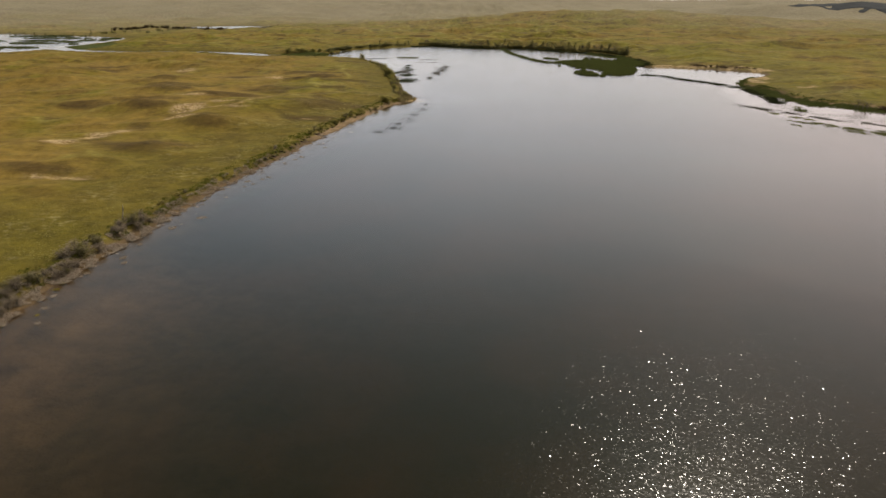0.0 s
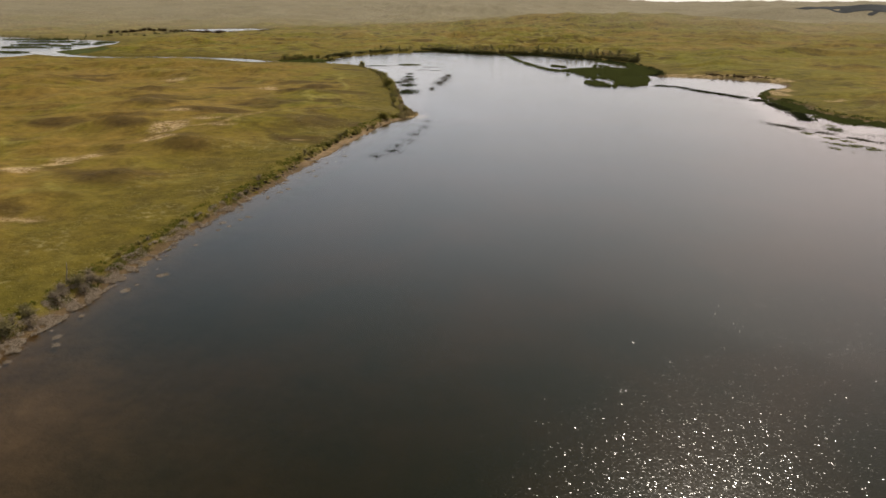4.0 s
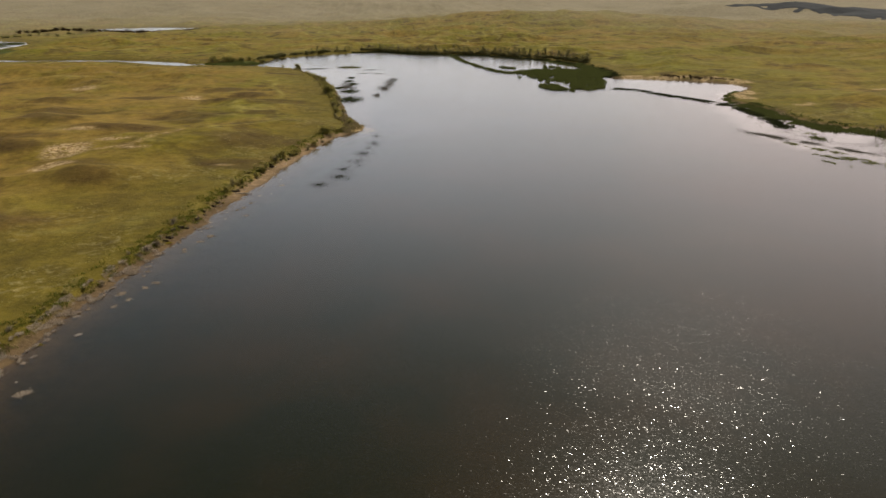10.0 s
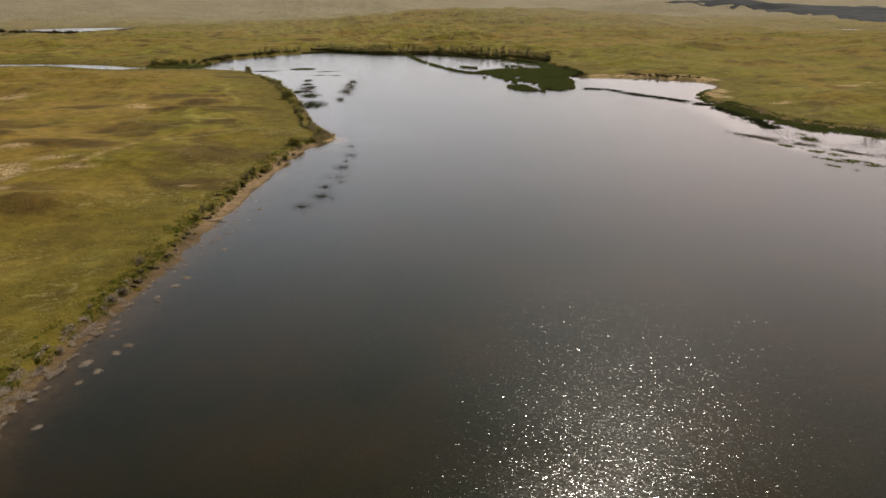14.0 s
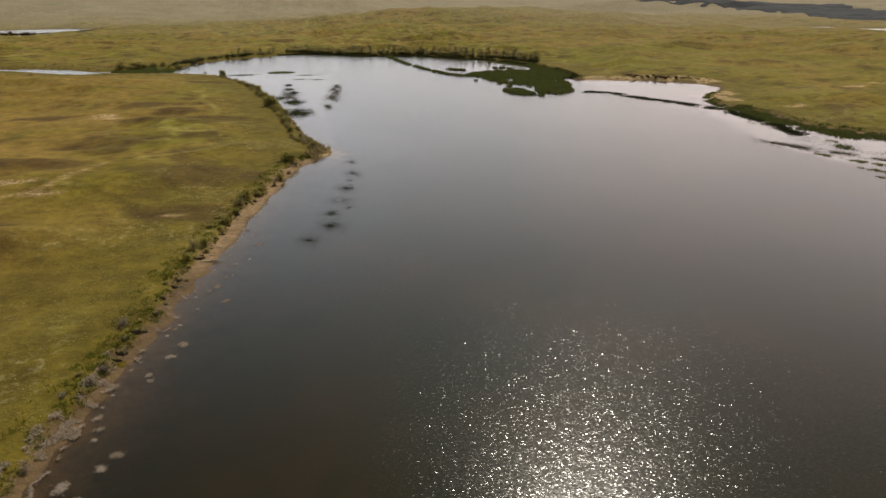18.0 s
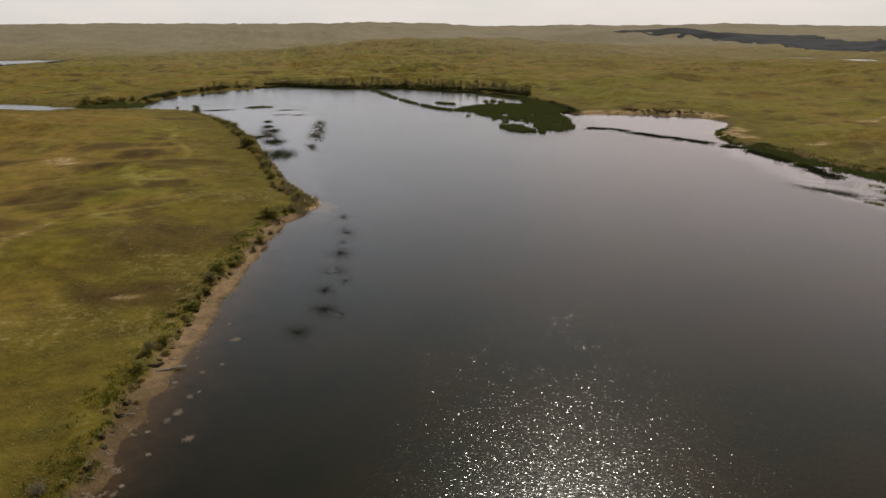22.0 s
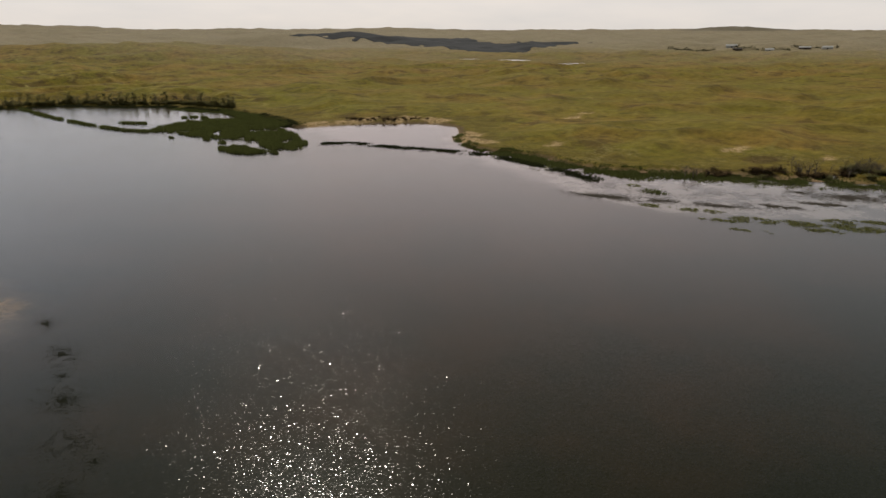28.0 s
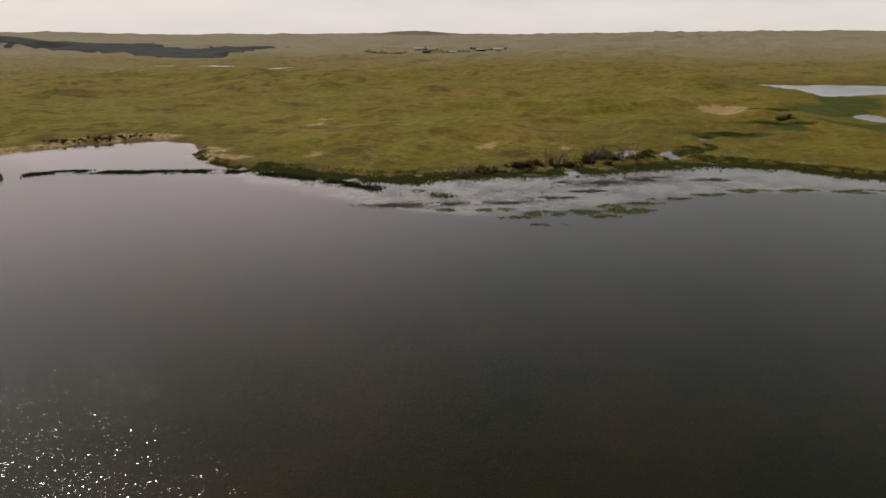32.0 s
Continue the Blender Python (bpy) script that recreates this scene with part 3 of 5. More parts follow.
store(ground_mesh, "lush", 0.72 * step(1.0, 0.3, fd / np.interp(fy, [-110, 0], [80, 46]) + 0.28 * gnoise(fx / 30, fy / 30, 63)))
store(ground_mesh, "tuft", step(4, 8, fd) * step(75, 20, fd) * step(-0.05, 0.3, fbm(fx, fy, 26, 2, 59)) * step(80, 20, fy))
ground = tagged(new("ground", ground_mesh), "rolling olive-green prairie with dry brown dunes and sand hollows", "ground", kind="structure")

# ---- water: the lake, its channel and the ponds ----
wet = DIST < 0.6
wet_cell = wet[:-1, :-1] | wet[1:, :-1] | wet[:-1, 1:] | wet[1:, 1:]
cx_, cy_ = 0.5 * (X[:-1, :-1] + X[1:, 1:]), 0.5 * (Y[:-1, :-1] + Y[1:, 1:])
main = (cx_ > -470) & (cx_ < 450) & (cy_ < 560)


SHELTERED = [(245, 150, 48, 52), (185, 340, 50, 75)]
# calm shallows under the shore, with the pale sky reflection painted into their colour
SHEEN_EAST = np.array([(224, 75), (228, 31), (225, -17), (236, -34), (262, -48), (286, -75), (310, -108), (330, -149), (330, -230), (288, -232), (280, -202),
                      (268, -152), (242, -122), (217, -94), (196, -72), (191, -32), (206, 25)], float)
SHEEN_BAY = np.array([(-40, 345), (-75, 335), (-50, 270), (-32, 190), (-22, 120), (-12, 60), (-2, 14), (8, 16), (8, 60), (9, 110), (13, 160), (24, 225), (20, 290), (-5, 335)], float)


def water_sheet(name, cells, label):
    me, used = sheet(name, X, Y, np.zeros_like(X), cells)
    d = DIST.ravel()[used]
    murk = 1 - np.exp(np.clip(d, -80, 0) * np.interp(Y.ravel()[used], [-285, -225], [0.028, 0.09]))
    wx, wy = X.ravel()[used], Y.ravel()[used]
    ruffled = 0.35 + 0.65 * step(4, 55, -d + 10 * gnoise(wx / 30, wy / 30, 71))
    for cx, cy, rx, ry in SHELTERED:
        ruffled = ruffled * (0.12 + 0.88 * step(-6, 6, spot(wx, wy, cx, cy, rx, ry) + 5 * gnoise(wx / 14, wy / 14, 72)))
    silt_and_sheen = np.zeros(len(d))
    for shallow, depth in ((SHEEN_EAST, 0.95), (SHEEN_BAY, 0.5)):
        e, inside = line_distance(wx + 7 * gnoise(wx / 16, wy / 16, 75), wy + 7 * gnoise(wx / 16, wy / 16, 76), shallow, True)
        silt_and_sheen = np.maximum(silt_and_sheen, depth * step(-5, 5, np.where(inside, e, -e)))
    silt_and_sheen = np.maximum(silt_and_sheen, 0.35 * step(2, -3, spot(wx, wy, 1, -6, 6, 16) + 2 * gnoise(wx / 4, wy / 4, 77)))
    store(me, "silt_and_sheen", silt_and_sheen)
    store(me, "murk", np.maximum(murk, silt_and_sheen))
    store(me, "open", ruffled * (1 - 0.9 * silt_and_sheen) * (1 + 0.22 * step(-170, -110, wy)))
    store(me, "crisp", step(-175, -115, wy))
    store(me, "windy", step(-7, 9, 0.62 * (wx - 47) + 0.78 * (wy + 238) + 7 * gnoise(wx / 15, wy / 15, 78)))
    me.materials.append(WATER)
    return tagged(new(name, me), label, "water", kind="structure")


water_sheet("water", wet_cell & main, "dark lake with rippled surface reflecting a pale sky")
water_sheet("water_ponds", wet_cell & ~main, "shallow pale ponds among the grass hills")

# ---- helpers for things ----
rng = np.random.default_rng(7)


def mesh_of(name, verts, faces, mat, smooth=False):
    me = bpy.data.meshes.new(name)
    me.from_pydata([tuple(map(float, v)) for v in verts], [], [tuple(map(int, f)) for f in faces])
    me.materials.append(mat)
    if smooth:
        me.polygons.foreach_set("use_smooth", np.ones(len(me.polygons), bool))
    return me


def triangles(name, corners, mat):
    """One mesh from an array of triangles (n, 3, 3)."""
    n = len(corners)
    me = bpy.data.meshes.new(name)
    me.vertices.add(n * 3)
    me.vertices.foreach_set("co", np.ascontiguousarray(corners, dtype=np.float32).ravel())
    me.loops.add(n * 3)
    me.loops.foreach_set("vertex_index", np.arange(n * 3, dtype=np.int32))
    me.polygons.add(n)
    me.polygons.foreach_set("loop_start", np.arange(0, n * 3, 3, dtype=np.int32))
    me.update()
    me.validate()
    me.materials.append(mat)
    return me


def part(name, me, parent, label=""):
    ob = new(name, me)
    ob.parent = parent
    if name in ("reed_litter", "stubble", "grass_top"):
        tagged(ob, kind="stuff")
    return tagged(ob, label)


def tube(verts, faces, a, b, ra, rb, sides=5):
    """A tapered round limb from a to b, closed at both ends."""
    a, b = np.array(a, float), np.array(b, float)
    w = (b - a) / (np.linalg.norm(b - a) + 1e-9)
    u = np.cross(w, (0.3, 0.9, 0.2))
    u /= np.linalg.norm(u)
    v, base = np.cross(w, u), len(verts)
    for p, r in ((a, ra), (b, rb)):
        for k in range(sides):
            t = 2 * math.pi * k / sides
            verts.append(p + r * (math.cos(t) * u + math.sin(t) * v))
    for k in range(sides):
        n = (k + 1) % sides
        faces.append((base + k, base + n, base + sides + n, base + sides + k))
    faces.append(tuple(base + k for k in range(sides - 1, -1, -1)))
    faces.append(tuple(base + sides + k for k in range(sides)))


def leaf_material(name, dark, light, through=0.35):
    m = bpy.data.materials.new(name)
    m.use_nodes = True
    t = m.node_tree
    t.nodes.clear()
    info, geo = t.nodes.new("ShaderNodeObjectInfo"), t.nodes.new("ShaderNodeNewGeometry")
    pick = math_node(t, "ADD", math_node(t, "MULTIPLY", info.outputs["Random"], 0.45), math_node(t, "MULTIPLY", geo.outputs["Random Per Island"], 0.55))
    col = mixc(t, pick, dark, light)
    col = mixc(t, math_node(t, "MULTIPLY", tex(t, 0.15, 3), 0.35), col, tuple(0.55 * c for c in dark))
    d, tr = t.nodes.new("ShaderNodeBsdfDiffuse"), t.nodes.new("ShaderNodeBsdfTranslucent")
    t.links.new(col, d.inputs["Color"])
    t.links.new(col, tr.inputs["Color"])
    mix = t.nodes.new("ShaderNodeMixShader")
    mix.inputs[0].default_value = through
    t.links.new(d.outputs[0], mix.inputs[1])
    t.links.new(tr.outputs[0], mix.inputs[2])
    out = t.nodes.new("ShaderNodeOutputMaterial")
    t.links.new(mix.outputs[0], out.inputs[0])
    return m


def plain_material(name, dark, light, scale=2.0, rough=0.85, strength=0.4):
    m, t, b = material(name)
    n = tex(t, scale, 5, 0.65)
    n2 = tex(t, scale * 0.2, 3, 0.5)
    col = mixc(t, n, dark, light)
    col = mixc(t, math_node(t, "MULTIPLY", n2, 0.4), col, tuple(0.6 * c for c in dark))
    t.links.new(col, b.inputs["Base Color"])
    b.inputs["Roughness"].default_value = rough
    b.inputs["Specular IOR Level"].default_value = 0.25
    bump(t, b, n, strength, 0.05)
    return m


BARK = plain_material("grey_bark", (0.09, 0.07, 0.05), (0.22, 0.18, 0.14), 3.0)
DRIFTWOOD = plain_material("bleached_wood", (0.26, 0.22, 0.17), (0.48, 0.42, 0.34), 4.0)
LEAF_WILLOW = leaf_material("willow_leaves", (0.21, 0.195, 0.060), (0.52, 0.46, 0.155), 0.6)
LEAF_GREY = leaf_material("silver_leaves", (0.165, 0.145, 0.070), (0.42, 0.365, 0.20), 0.55)
LEAF_DARK = leaf_material("dark_leaves", (0.135, 0.130, 0.056), (0.34, 0.315, 0.145), 0.5)
LEAF_BANK = leaf_material("bank_leaves", (0.25, 0.215, 0.075), (0.58, 0.49, 0.20), 0.6)
LEAF_DRY = leaf_material("dry_brush", (0.060, 0.038, 0.018), (0.16, 0.11, 0.06), 0.15)
REED = leaf_material("bulrush", (0.056, 0.070, 0.021), (0.19, 0.205, 0.064), 0.45)
FLOATING = leaf_material("floating_weed", (0.075, 0.084, 0.026), (0.20, 0.20, 0.070), 0.2)
SUNKEN = leaf_material("brown_weed", (0.048, 0.043, 0.034), (0.115, 0.102, 0.084), 0.1)
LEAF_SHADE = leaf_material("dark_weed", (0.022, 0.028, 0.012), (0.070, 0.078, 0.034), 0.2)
LEAF_TWIG = leaf_material("grey_twigs", (0.19, 0.15, 0.11), (0.48, 0.40, 0.31), 0.5)
SHOAL = leaf_material("sunken_weed", (0.016, 0.018, 0.012), (0.045, 0.046, 0.034), 0.1)
STRAW = leaf_material("dead_reed_stalks", (0.24, 0.19, 0.14), (0.66, 0.55, 0.44), 0.3)
TUSSOCK = leaf_material("grass_tussocks", (0.27, 0.235, 0.075), (0.50, 0.43, 0.18), 0.45)
YELLOW = leaf_material("yellow_weed", (0.20, 0.15, 0.02), (0.42, 0.33, 0.06), 0.3)


def leaf_cards(centres, size, r, droop=0.25):
    """Small bent leaf sprays round the given centres: two triangles each."""
    n = len(centres)
    ang = r.uniform(0, 2 * np.pi, n)
    out = np.stack([np.cos(ang), np.sin(ang), r.uniform(-droop, 0.3, n)], 1)
    side = np.stack([-np.sin(ang), np.cos(ang), r.uniform(-0.3, 0.3, n)], 1)
    s = (size * r.uniform(0.6, 1.4, n))[:, None]
    a, b = centres - out * s * 0.5, centres + out * s * 0.6
    c, d = centres + side * s * 0.45 + (0, 0, 0.12 * size), centres - side * s * 0.45 + (0, 0, 0.12 * size)
    return np.concatenate([np.stack([a, c, b], 1), np.stack([a, b, d], 1)])


def shrub(name, label, height, width, leaf, seed, sprays=150, group="", bare=0.0, category="shrub", card=0.20):
    """A many-stemmed shrub: stems from one foot, and an uneven crown of small sprays."""
    r = np.random.default_rng(seed)
    ob = tagged(new(name), label, category, group)
    verts, faces, tips = [], [], []
    for k in range(6):
        t, lean = 2 * math.pi * k / 6 + r.uniform(-0.4, 0.4), r.uniform(0.25, 0.95)
        top = np.array([math.cos(t) * lean * width * 0.45, math.sin(t) * lean * width * 0.45, height * r.uniform(0.55, 0.92)])
        mid = top * (0.45, 0.45, 0.55)
        tube(verts, faces, (0.1 * math.cos(t), 0.1 * math.sin(t), -0.3), mid, 0.07, 0.05, 4)
        tube(verts, faces, mid, top, 0.05, 0.02, 4)
        tips += [top, mid * 0.4 + top * 0.6, mid * 1.15]
        for _ in range(2):
            twig = mid + (top - mid) * r.uniform(0.3, 0.9) + r.normal(0, 0.16 * width, 3) * (1, 1, 0.6)
            tube(verts, faces, mid + (top - mid) * 0.3, twig, 0.035, 0.012, 3)
            tips.append(twig)
    part("stem_clump", mesh_of("stem_clump", verts, faces, BARK), ob)
    tips = np.array(tips)
    n = int(sprays * (1 - bare))
    centres = tips[r.integers(0, len(tips), n)] + r.normal(0, 1, (n, 3)) * (0.17 * width, 0.17 * width, 0.13 * height)
    low = r.normal(0, 1, (n // 2, 3)) * (0.24 * width, 0.24 * width, 0.16 * height) + (0, 0, 0.22 * height)
    centres = np.concatenate([centres, low])
    centres[:, 2] = np.clip(centres[:, 2], 0.06 * height, height * 1.05)
    part("crown", triangles("crown", leaf_cards(centres, card * width, r), leaf), ob)
    return ob


def tree(name, label, height, width, leaf, seed, sprays=260, group="", clear=0.2, category="tree"):
    """A tapered, slightly bent trunk with limbs, and a crown in several uneven masses."""
    r = np.random.default_rng(seed)
    ob = tagged(new(name), label, category, group)
    verts, faces, tips = [], [], []
    knots = [np.array([0, 0, -0.4])]
    for k in range(1, 5):
        knots.append(np.array([r.normal(0, 0.04 * height), r.normal(0, 0.04 * height), height * k / 4.6]))
    for k, (a, b) in enumerate(zip(knots, knots[1:])):
        w = 0.024 * height
        tube(verts, faces, a, b, w * (1 - 0.22 * k), w * (0.78 - 0.2 * k), 6)
    trunk = part("trunk", mesh_of("trunk", verts, faces, BARK, True), ob)
    verts, faces = [], []
    for k in range(9):
        h = r.uniform(clear, 0.92)
        root = np.array([np.interp(h * height, [p[2] for p in knots], [p[i] for p in knots]) for i in (0, 1)] + [h * height * 0.9])
        t, reach = r.uniform(0, 2 * math.pi), width * 0.5 * r.uniform(0.5, 1.0) * (1.15 - 0.6 * h)
        tip = root + (math.cos(t) * reach, math.sin(t) * reach, height * r.uniform(0.05, 0.2))
        tube(verts, faces, root, tip, 0.010 * height, 0.003 * height, 4)
        tips += [tip, 0.5 * (tip + root)]
    part("limb_frame", mesh_of("limb_frame", verts, faces, BARK), trunk)
    tips = np.array(tips + [knots[-1], knots[-1] + (0, 0, 0.06 * height)])
    centres = tips[r.integers(0, len(tips), sprays)] + r.normal(0, 1, (sprays, 3)) * (0.13 * width, 0.13 * width, 0.055 * height)
    part("crown", triangles("crown", leaf_cards(centres, 0.13 * width, r), leaf), ob)
    return ob


def bare_tree(name, label, height, seed, group=""):
    """A leafless tree: trunk, forking limbs and thin twigs."""
    r = np.random.default_rng(seed)
    ob = tagged(new(name), label, "dead tree", group)
    verts, faces = [], []
    top = np.array([r.normal(0, 0.3), r.normal(0, 0.3), height * 0.55])
    tube(verts, faces, (0, 0, -0.4), top, 0.03 * height, 0.018 * height, 6)
    trunk = part("trunk", mesh_of("trunk", verts, faces, BARK, True), ob)
    verts, faces = [], []

    def fork(base, way, length, width, depth):
        tip = base + way * length
        tube(verts, faces, base, tip, width, width * 0.5, 4 if depth > 1 else 3)
        if depth:
            for _ in range(3):
                turn = way + r.normal(0, 0.55, 3)
                fork(base + (tip - base) * r.uniform(0.45, 1.0), turn / np.linalg.norm(turn), length * r.uniform(0.5, 0.75), width * 0.55, depth - 1)

    for _ in range(5):
        way = np.array([r.normal(0, 0.6), r.normal(0, 0.6), 0.9])
        fork(top * (1, 1, r.uniform(0.45, 1.0)), way / np.linalg.norm(way), height * 0.34, 0.011 * height, 3)
    part("branchwork", mesh_of("branchwork", verts, faces, BARK), trunk)
    return ob


def set_down(made, x, y, r, low=0.8, high=1.25, sink=0.05):
    """One more of a kind at x, y, turned and sized by chance."""
    k = r.uniform(low, high)
    ob = copy_thing(made, Matrix.LocRotScale((x, y, max(ground_at(x, y), -0.3) - sink), Euler((0, 0, r.uniform(0, 6.283))), None))
    ob.scale = (k * r.uniform(0.75, 1.3), k * r.uniform(0.75, 1.3), k * r.uniform(0.75, 1.1))
    return ob


def remove(ob):
    for o in (*ob.children_recursive, ob):
        bpy.data.objects.remove(o)


def along(line, gap, r, jitter=0.3):
    """Places along a line, about gap metres apart, with the way to its left."""
    seg = np.diff(line, axis=0)
    run = np.r_[0, np.cumsum(np.hypot(*seg.T))]
    s, out = gap * 0.5, []
    while s < run[-1]:
        q = np.clip(s + r.uniform(-jitter, jitter) * gap, 0, run[-1] - 1e-6)
        i = np.searchsorted(run, q, side="right") - 1
        p = line[i] + seg[i] * (q - run[i]) / (run[i + 1] - run[i])
        w = seg[i] / np.hypot(*seg[i])
        out.append((p[0], p[1], -w[1], w[0]))
        s += gap
    return out


# ---- shrubs of the west bank ----
WEST = rounded(WEST_BANK, closed=False, n=6)
stretch = lambda a, b: WEST[(WEST[:, 1] >= a) & (WEST[:, 1] <= b)]
willows = [shrub("willow_shrub", "leafy green willow shrub on the bank of the lake", 2.3 + 0.4 * k, 3.0 + 0.6 * k, LEAF_WILLOW, 30 + k, 190, group="bank shrubs", card=0.15) for k in range(3)]
greys = [shrub("silver_shrub", "grey-green half-bare shrub at the water's edge", 2.4 + 0.4 * k, 2.6 + 0.4 * k, LEAF_GREY, 40 + k, 260, "bank shrubs", 0.3, card=0.13) for k in range(3)]
darks = [shrub("bank_shrub", "low olive-green shrub on the cut bank", 1.1 + 0.25 * k, 2.1 + 0.5 * k, LEAF_BANK, 50 + k, 140, "bank shrubs", card=0.15) for k in range(3)]
twigs = [shrub("bare_brush", "grey-brown leafless brush leaning over the shore", 2.3 + 0.3 * k, 2.7 + 0.3 * k, LEAF_TWIG, 55 + k, 260, "bank shrubs", card=0.085) for k in range(3)]
r = np.random.default_rng(101)
BANK = [(-335, -232, 0.95, 1.0, 6.5, -0.25, 0.4, 1.05, (twigs, greys, twigs)), (-232, -120, 1.7, 2.0, 6.0, 0.0, 0.22, 0.65, (darks, twigs, darks)),
        (-120, -20, 2.5, 3.8, 8.0, 0.0, 0.2, 0.8, (darks, willows, darks)), (-22, 40, 2.0, 1.8, 9.0, -0.25, 0.4, 1.0, (willows, greys, darks)),
        (40, 262, 1.6, 0.6, 8.0, -0.3, 0.45, 1.15, (willows, darks, greys))]
for low, high, gap, near, deep, sparse, small, large, kinds in BANK:
    for x, y, nx, ny in along(stretch(low, high), gap, r):
        if gnoise(np.array([x / 9.0]), np.array([y / 9.0]), 91)[0] < sparse - 0.08:
            continue
        off = r.uniform(near, deep)
        set_down(kinds[r.integers(3)][r.integers(3)], x + nx * off, y + ny * off, r, small, large)
for x, y, nx, ny in along(rounded([(-42, 262), (-72, 322), (-107, 350)], closed=False), 7, r):
    off = r.uniform(2, 6)
    set_down(darks[r.integers(3)], x + nx * off, y + ny * off, r, 0.9, 1.6)
for k in range(34):
    set_down((darks + willows)[r.integers(6)], r.uniform(-165, -108), r.uniform(392, 412) + 4 * r.normal(), r, 1.0, 1.9)
big_willow = shrub("willow_shrub", "broad rounded willow bush beside the bay", 6.0, 8.0, LEAF_WILLOW, 60, 320, "bank shrubs")
set_down(big_willow, -23, 129, r, 0.8, 0.85)
set_down(big_willow, -14, -14, r, 0.6, 0.62)
set_down(big_willow, -66, 325, r, 0.7, 0.7)
for x, y, k in ((-23, -55, 0.9), (-27, -63, 1.0), (-29, -70, 0.7), (-30, -77, 0.9), (-32, -86, 0.85), (-19, -46, 0.7), (-17, -38, 0.8), (-14, -30, 0.7), (-38, -107, 0.7)):
    set_down((willows if k > 0.75 else greys)[r.integers(3)], x, y, r, k, k + 0.1)
for made in (*willows, *greys, *darks, *twigs, big_willow):
    remove(made)

# ---- the belt of trees round the far bay ----
cottonwoods = [tree("cottonwood", "dark green lakeside tree in a dense belt", 6.5 + 0.9 * k, 6.0 + 0.5 * k, LEAF_DARK, 70 + k, 260, "tree belt", 0.05) for k in range(4)]
thin_trees = [bare_tree("bare_tree", "leafless grey tree among the lakeside belt", 6.5 + 0.8 * k, 80 + k, "tree belt") for k in range(3)]
bay_bushes = [shrub("bay_shrub", "dense dark shrub under the lakeside trees", 3.5, 5.0, LEAF_DARK, 90 + k, 150, "bay shrubs") for k in range(2)]
BAY_WEST = rounded([(-116, 408), (-104, 452), (-80, 484), (-52, 512), (-24, 527)], closed=False)
BAY_NORTH = rounded([(-10, 545), (12, 550), (60, 506), (100, 488), (136, 478), (172, 436), (206, 402), (226, 345)], closed=False)
for x, y, nx, ny in along(BAY_WEST, 4.0, r):
    off = r.uniform(0, 7)
    set_down(bay_bushes[r.integers(2)], x - 0.7 * off, y + 0.7 * off, r, 0.6, 1.3)
for x, y in ((-70, 498), (-64, 503), (-57, 508), (-31, 524), (-27, 528), (-40, 519)):
    set_down(cottonwoods[r.integers(4)], x, y + 4, r, 0.85, 1.05)
for row in range(2):
    for x, y, nx, ny in along(BAY_NORTH, 4.6, r):
        off = -4 + 6 * row + r.uniform(0, 5)
        kind = cottonwoods if r.random() < 0.6 else thin_trees
        set_down(kind[r.integers(len(kind))], x + 0.55 * off, y + 0.8 * off, r, 0.75, 1.15)
for x, y, nx, ny in along(BAY_NORTH, 3.0, r):
    off = r.uniform(-9, 0)
    set_down(bay_bushes[r.integers(2)], x + 0.55 * off, y + 0.8 * off, r, 0.6, 1.1)

# trees and shrubs of the western ponds
for x0, y0, x1, y1, n in ((-830, 935, -640, 835, 18), (-640, 840, -470, 1060, 26), (-660, 1010, -620, 1200, 14)):
    for k in range(n):
        q = (k + r.uniform(0, 1)) / n
        set_down((bay_bushes + cottonwoods)[r.integers(4)], x0 + (x1 - x0) * q, y0 + (y1 - y0) * q + 4 * r.normal(), r, 0.7, 1.2)

pond_brush = [shrub("dry_brush", "tall brown leafless brush before a far pond", 5.5, 7.0, LEAF_DRY, 95 + k, 170, "pond brush") for k in range(2)]
for k in range(46):
    q = (k + r.uniform(0, 1)) / 46
    set_down(pond_brush[k % 2], -660 + 215 * q, 1090 + 6 * r.normal() - 70 * (1 - q), r, 0.8, 1.3)
for made in pond_brush:
    remove(made)

# ---- leafless grove and scrub of the east shore ----
grove = [bare_tree("bare_tree", "leafless grey-brown tree beside small pools", 4.2 + 0.5 * k, 120 + k, "dead grove") for k in range(3)]
GROVES = [(286, -67, 293, -76, 12, 1.6), (302, -82, 317, -97, 30, 2.6), (312, -96, 322, -106, 8, 2.0), (250, -37, 254, -41, 6, 1.4)]
for x0, y0, x1, y1, n, loose in GROVES:
    for k in range(n):
        q = (k + r.uniform(0, 1)) / n
        set_down(grove[r.integers(3)], x0 + (x1 - x0) * q + r.normal(0, loose), y0 + (y1 - y0) * q + r.normal(0, loose), r, 0.9, 1.5)
for k in range(16):
    q = rng.uniform(0, 1)
    set_down(bay_bushes[r.integers(2)], 262 + 68 * q + r.normal(2, 4), -48 - 72 * q + r.normal(2, 4), r, 0.3, 0.6)
for k in range(14):
    set_down(bay_bushes[r.integers(2)], r.normal(311, 5), r.normal(-90, 5), r, 0.45, 0.95)
brush = [shrub("dry_brush", "dry brown brush on the sandy bluff", 1.6, 2.6, LEAF_DRY, 130 + k, 90, "bluff brush", 0.2) for k in range(2)]
for k in range(56):
    q = r.uniform(0, 1)
    off = r.uniform(4, 17)
    set_down(brush[r.integers(2)], 240 + 46 * q + 0.55 * off, 206 - 34 * q + 0.83 * off, r, 0.6, 1.2)
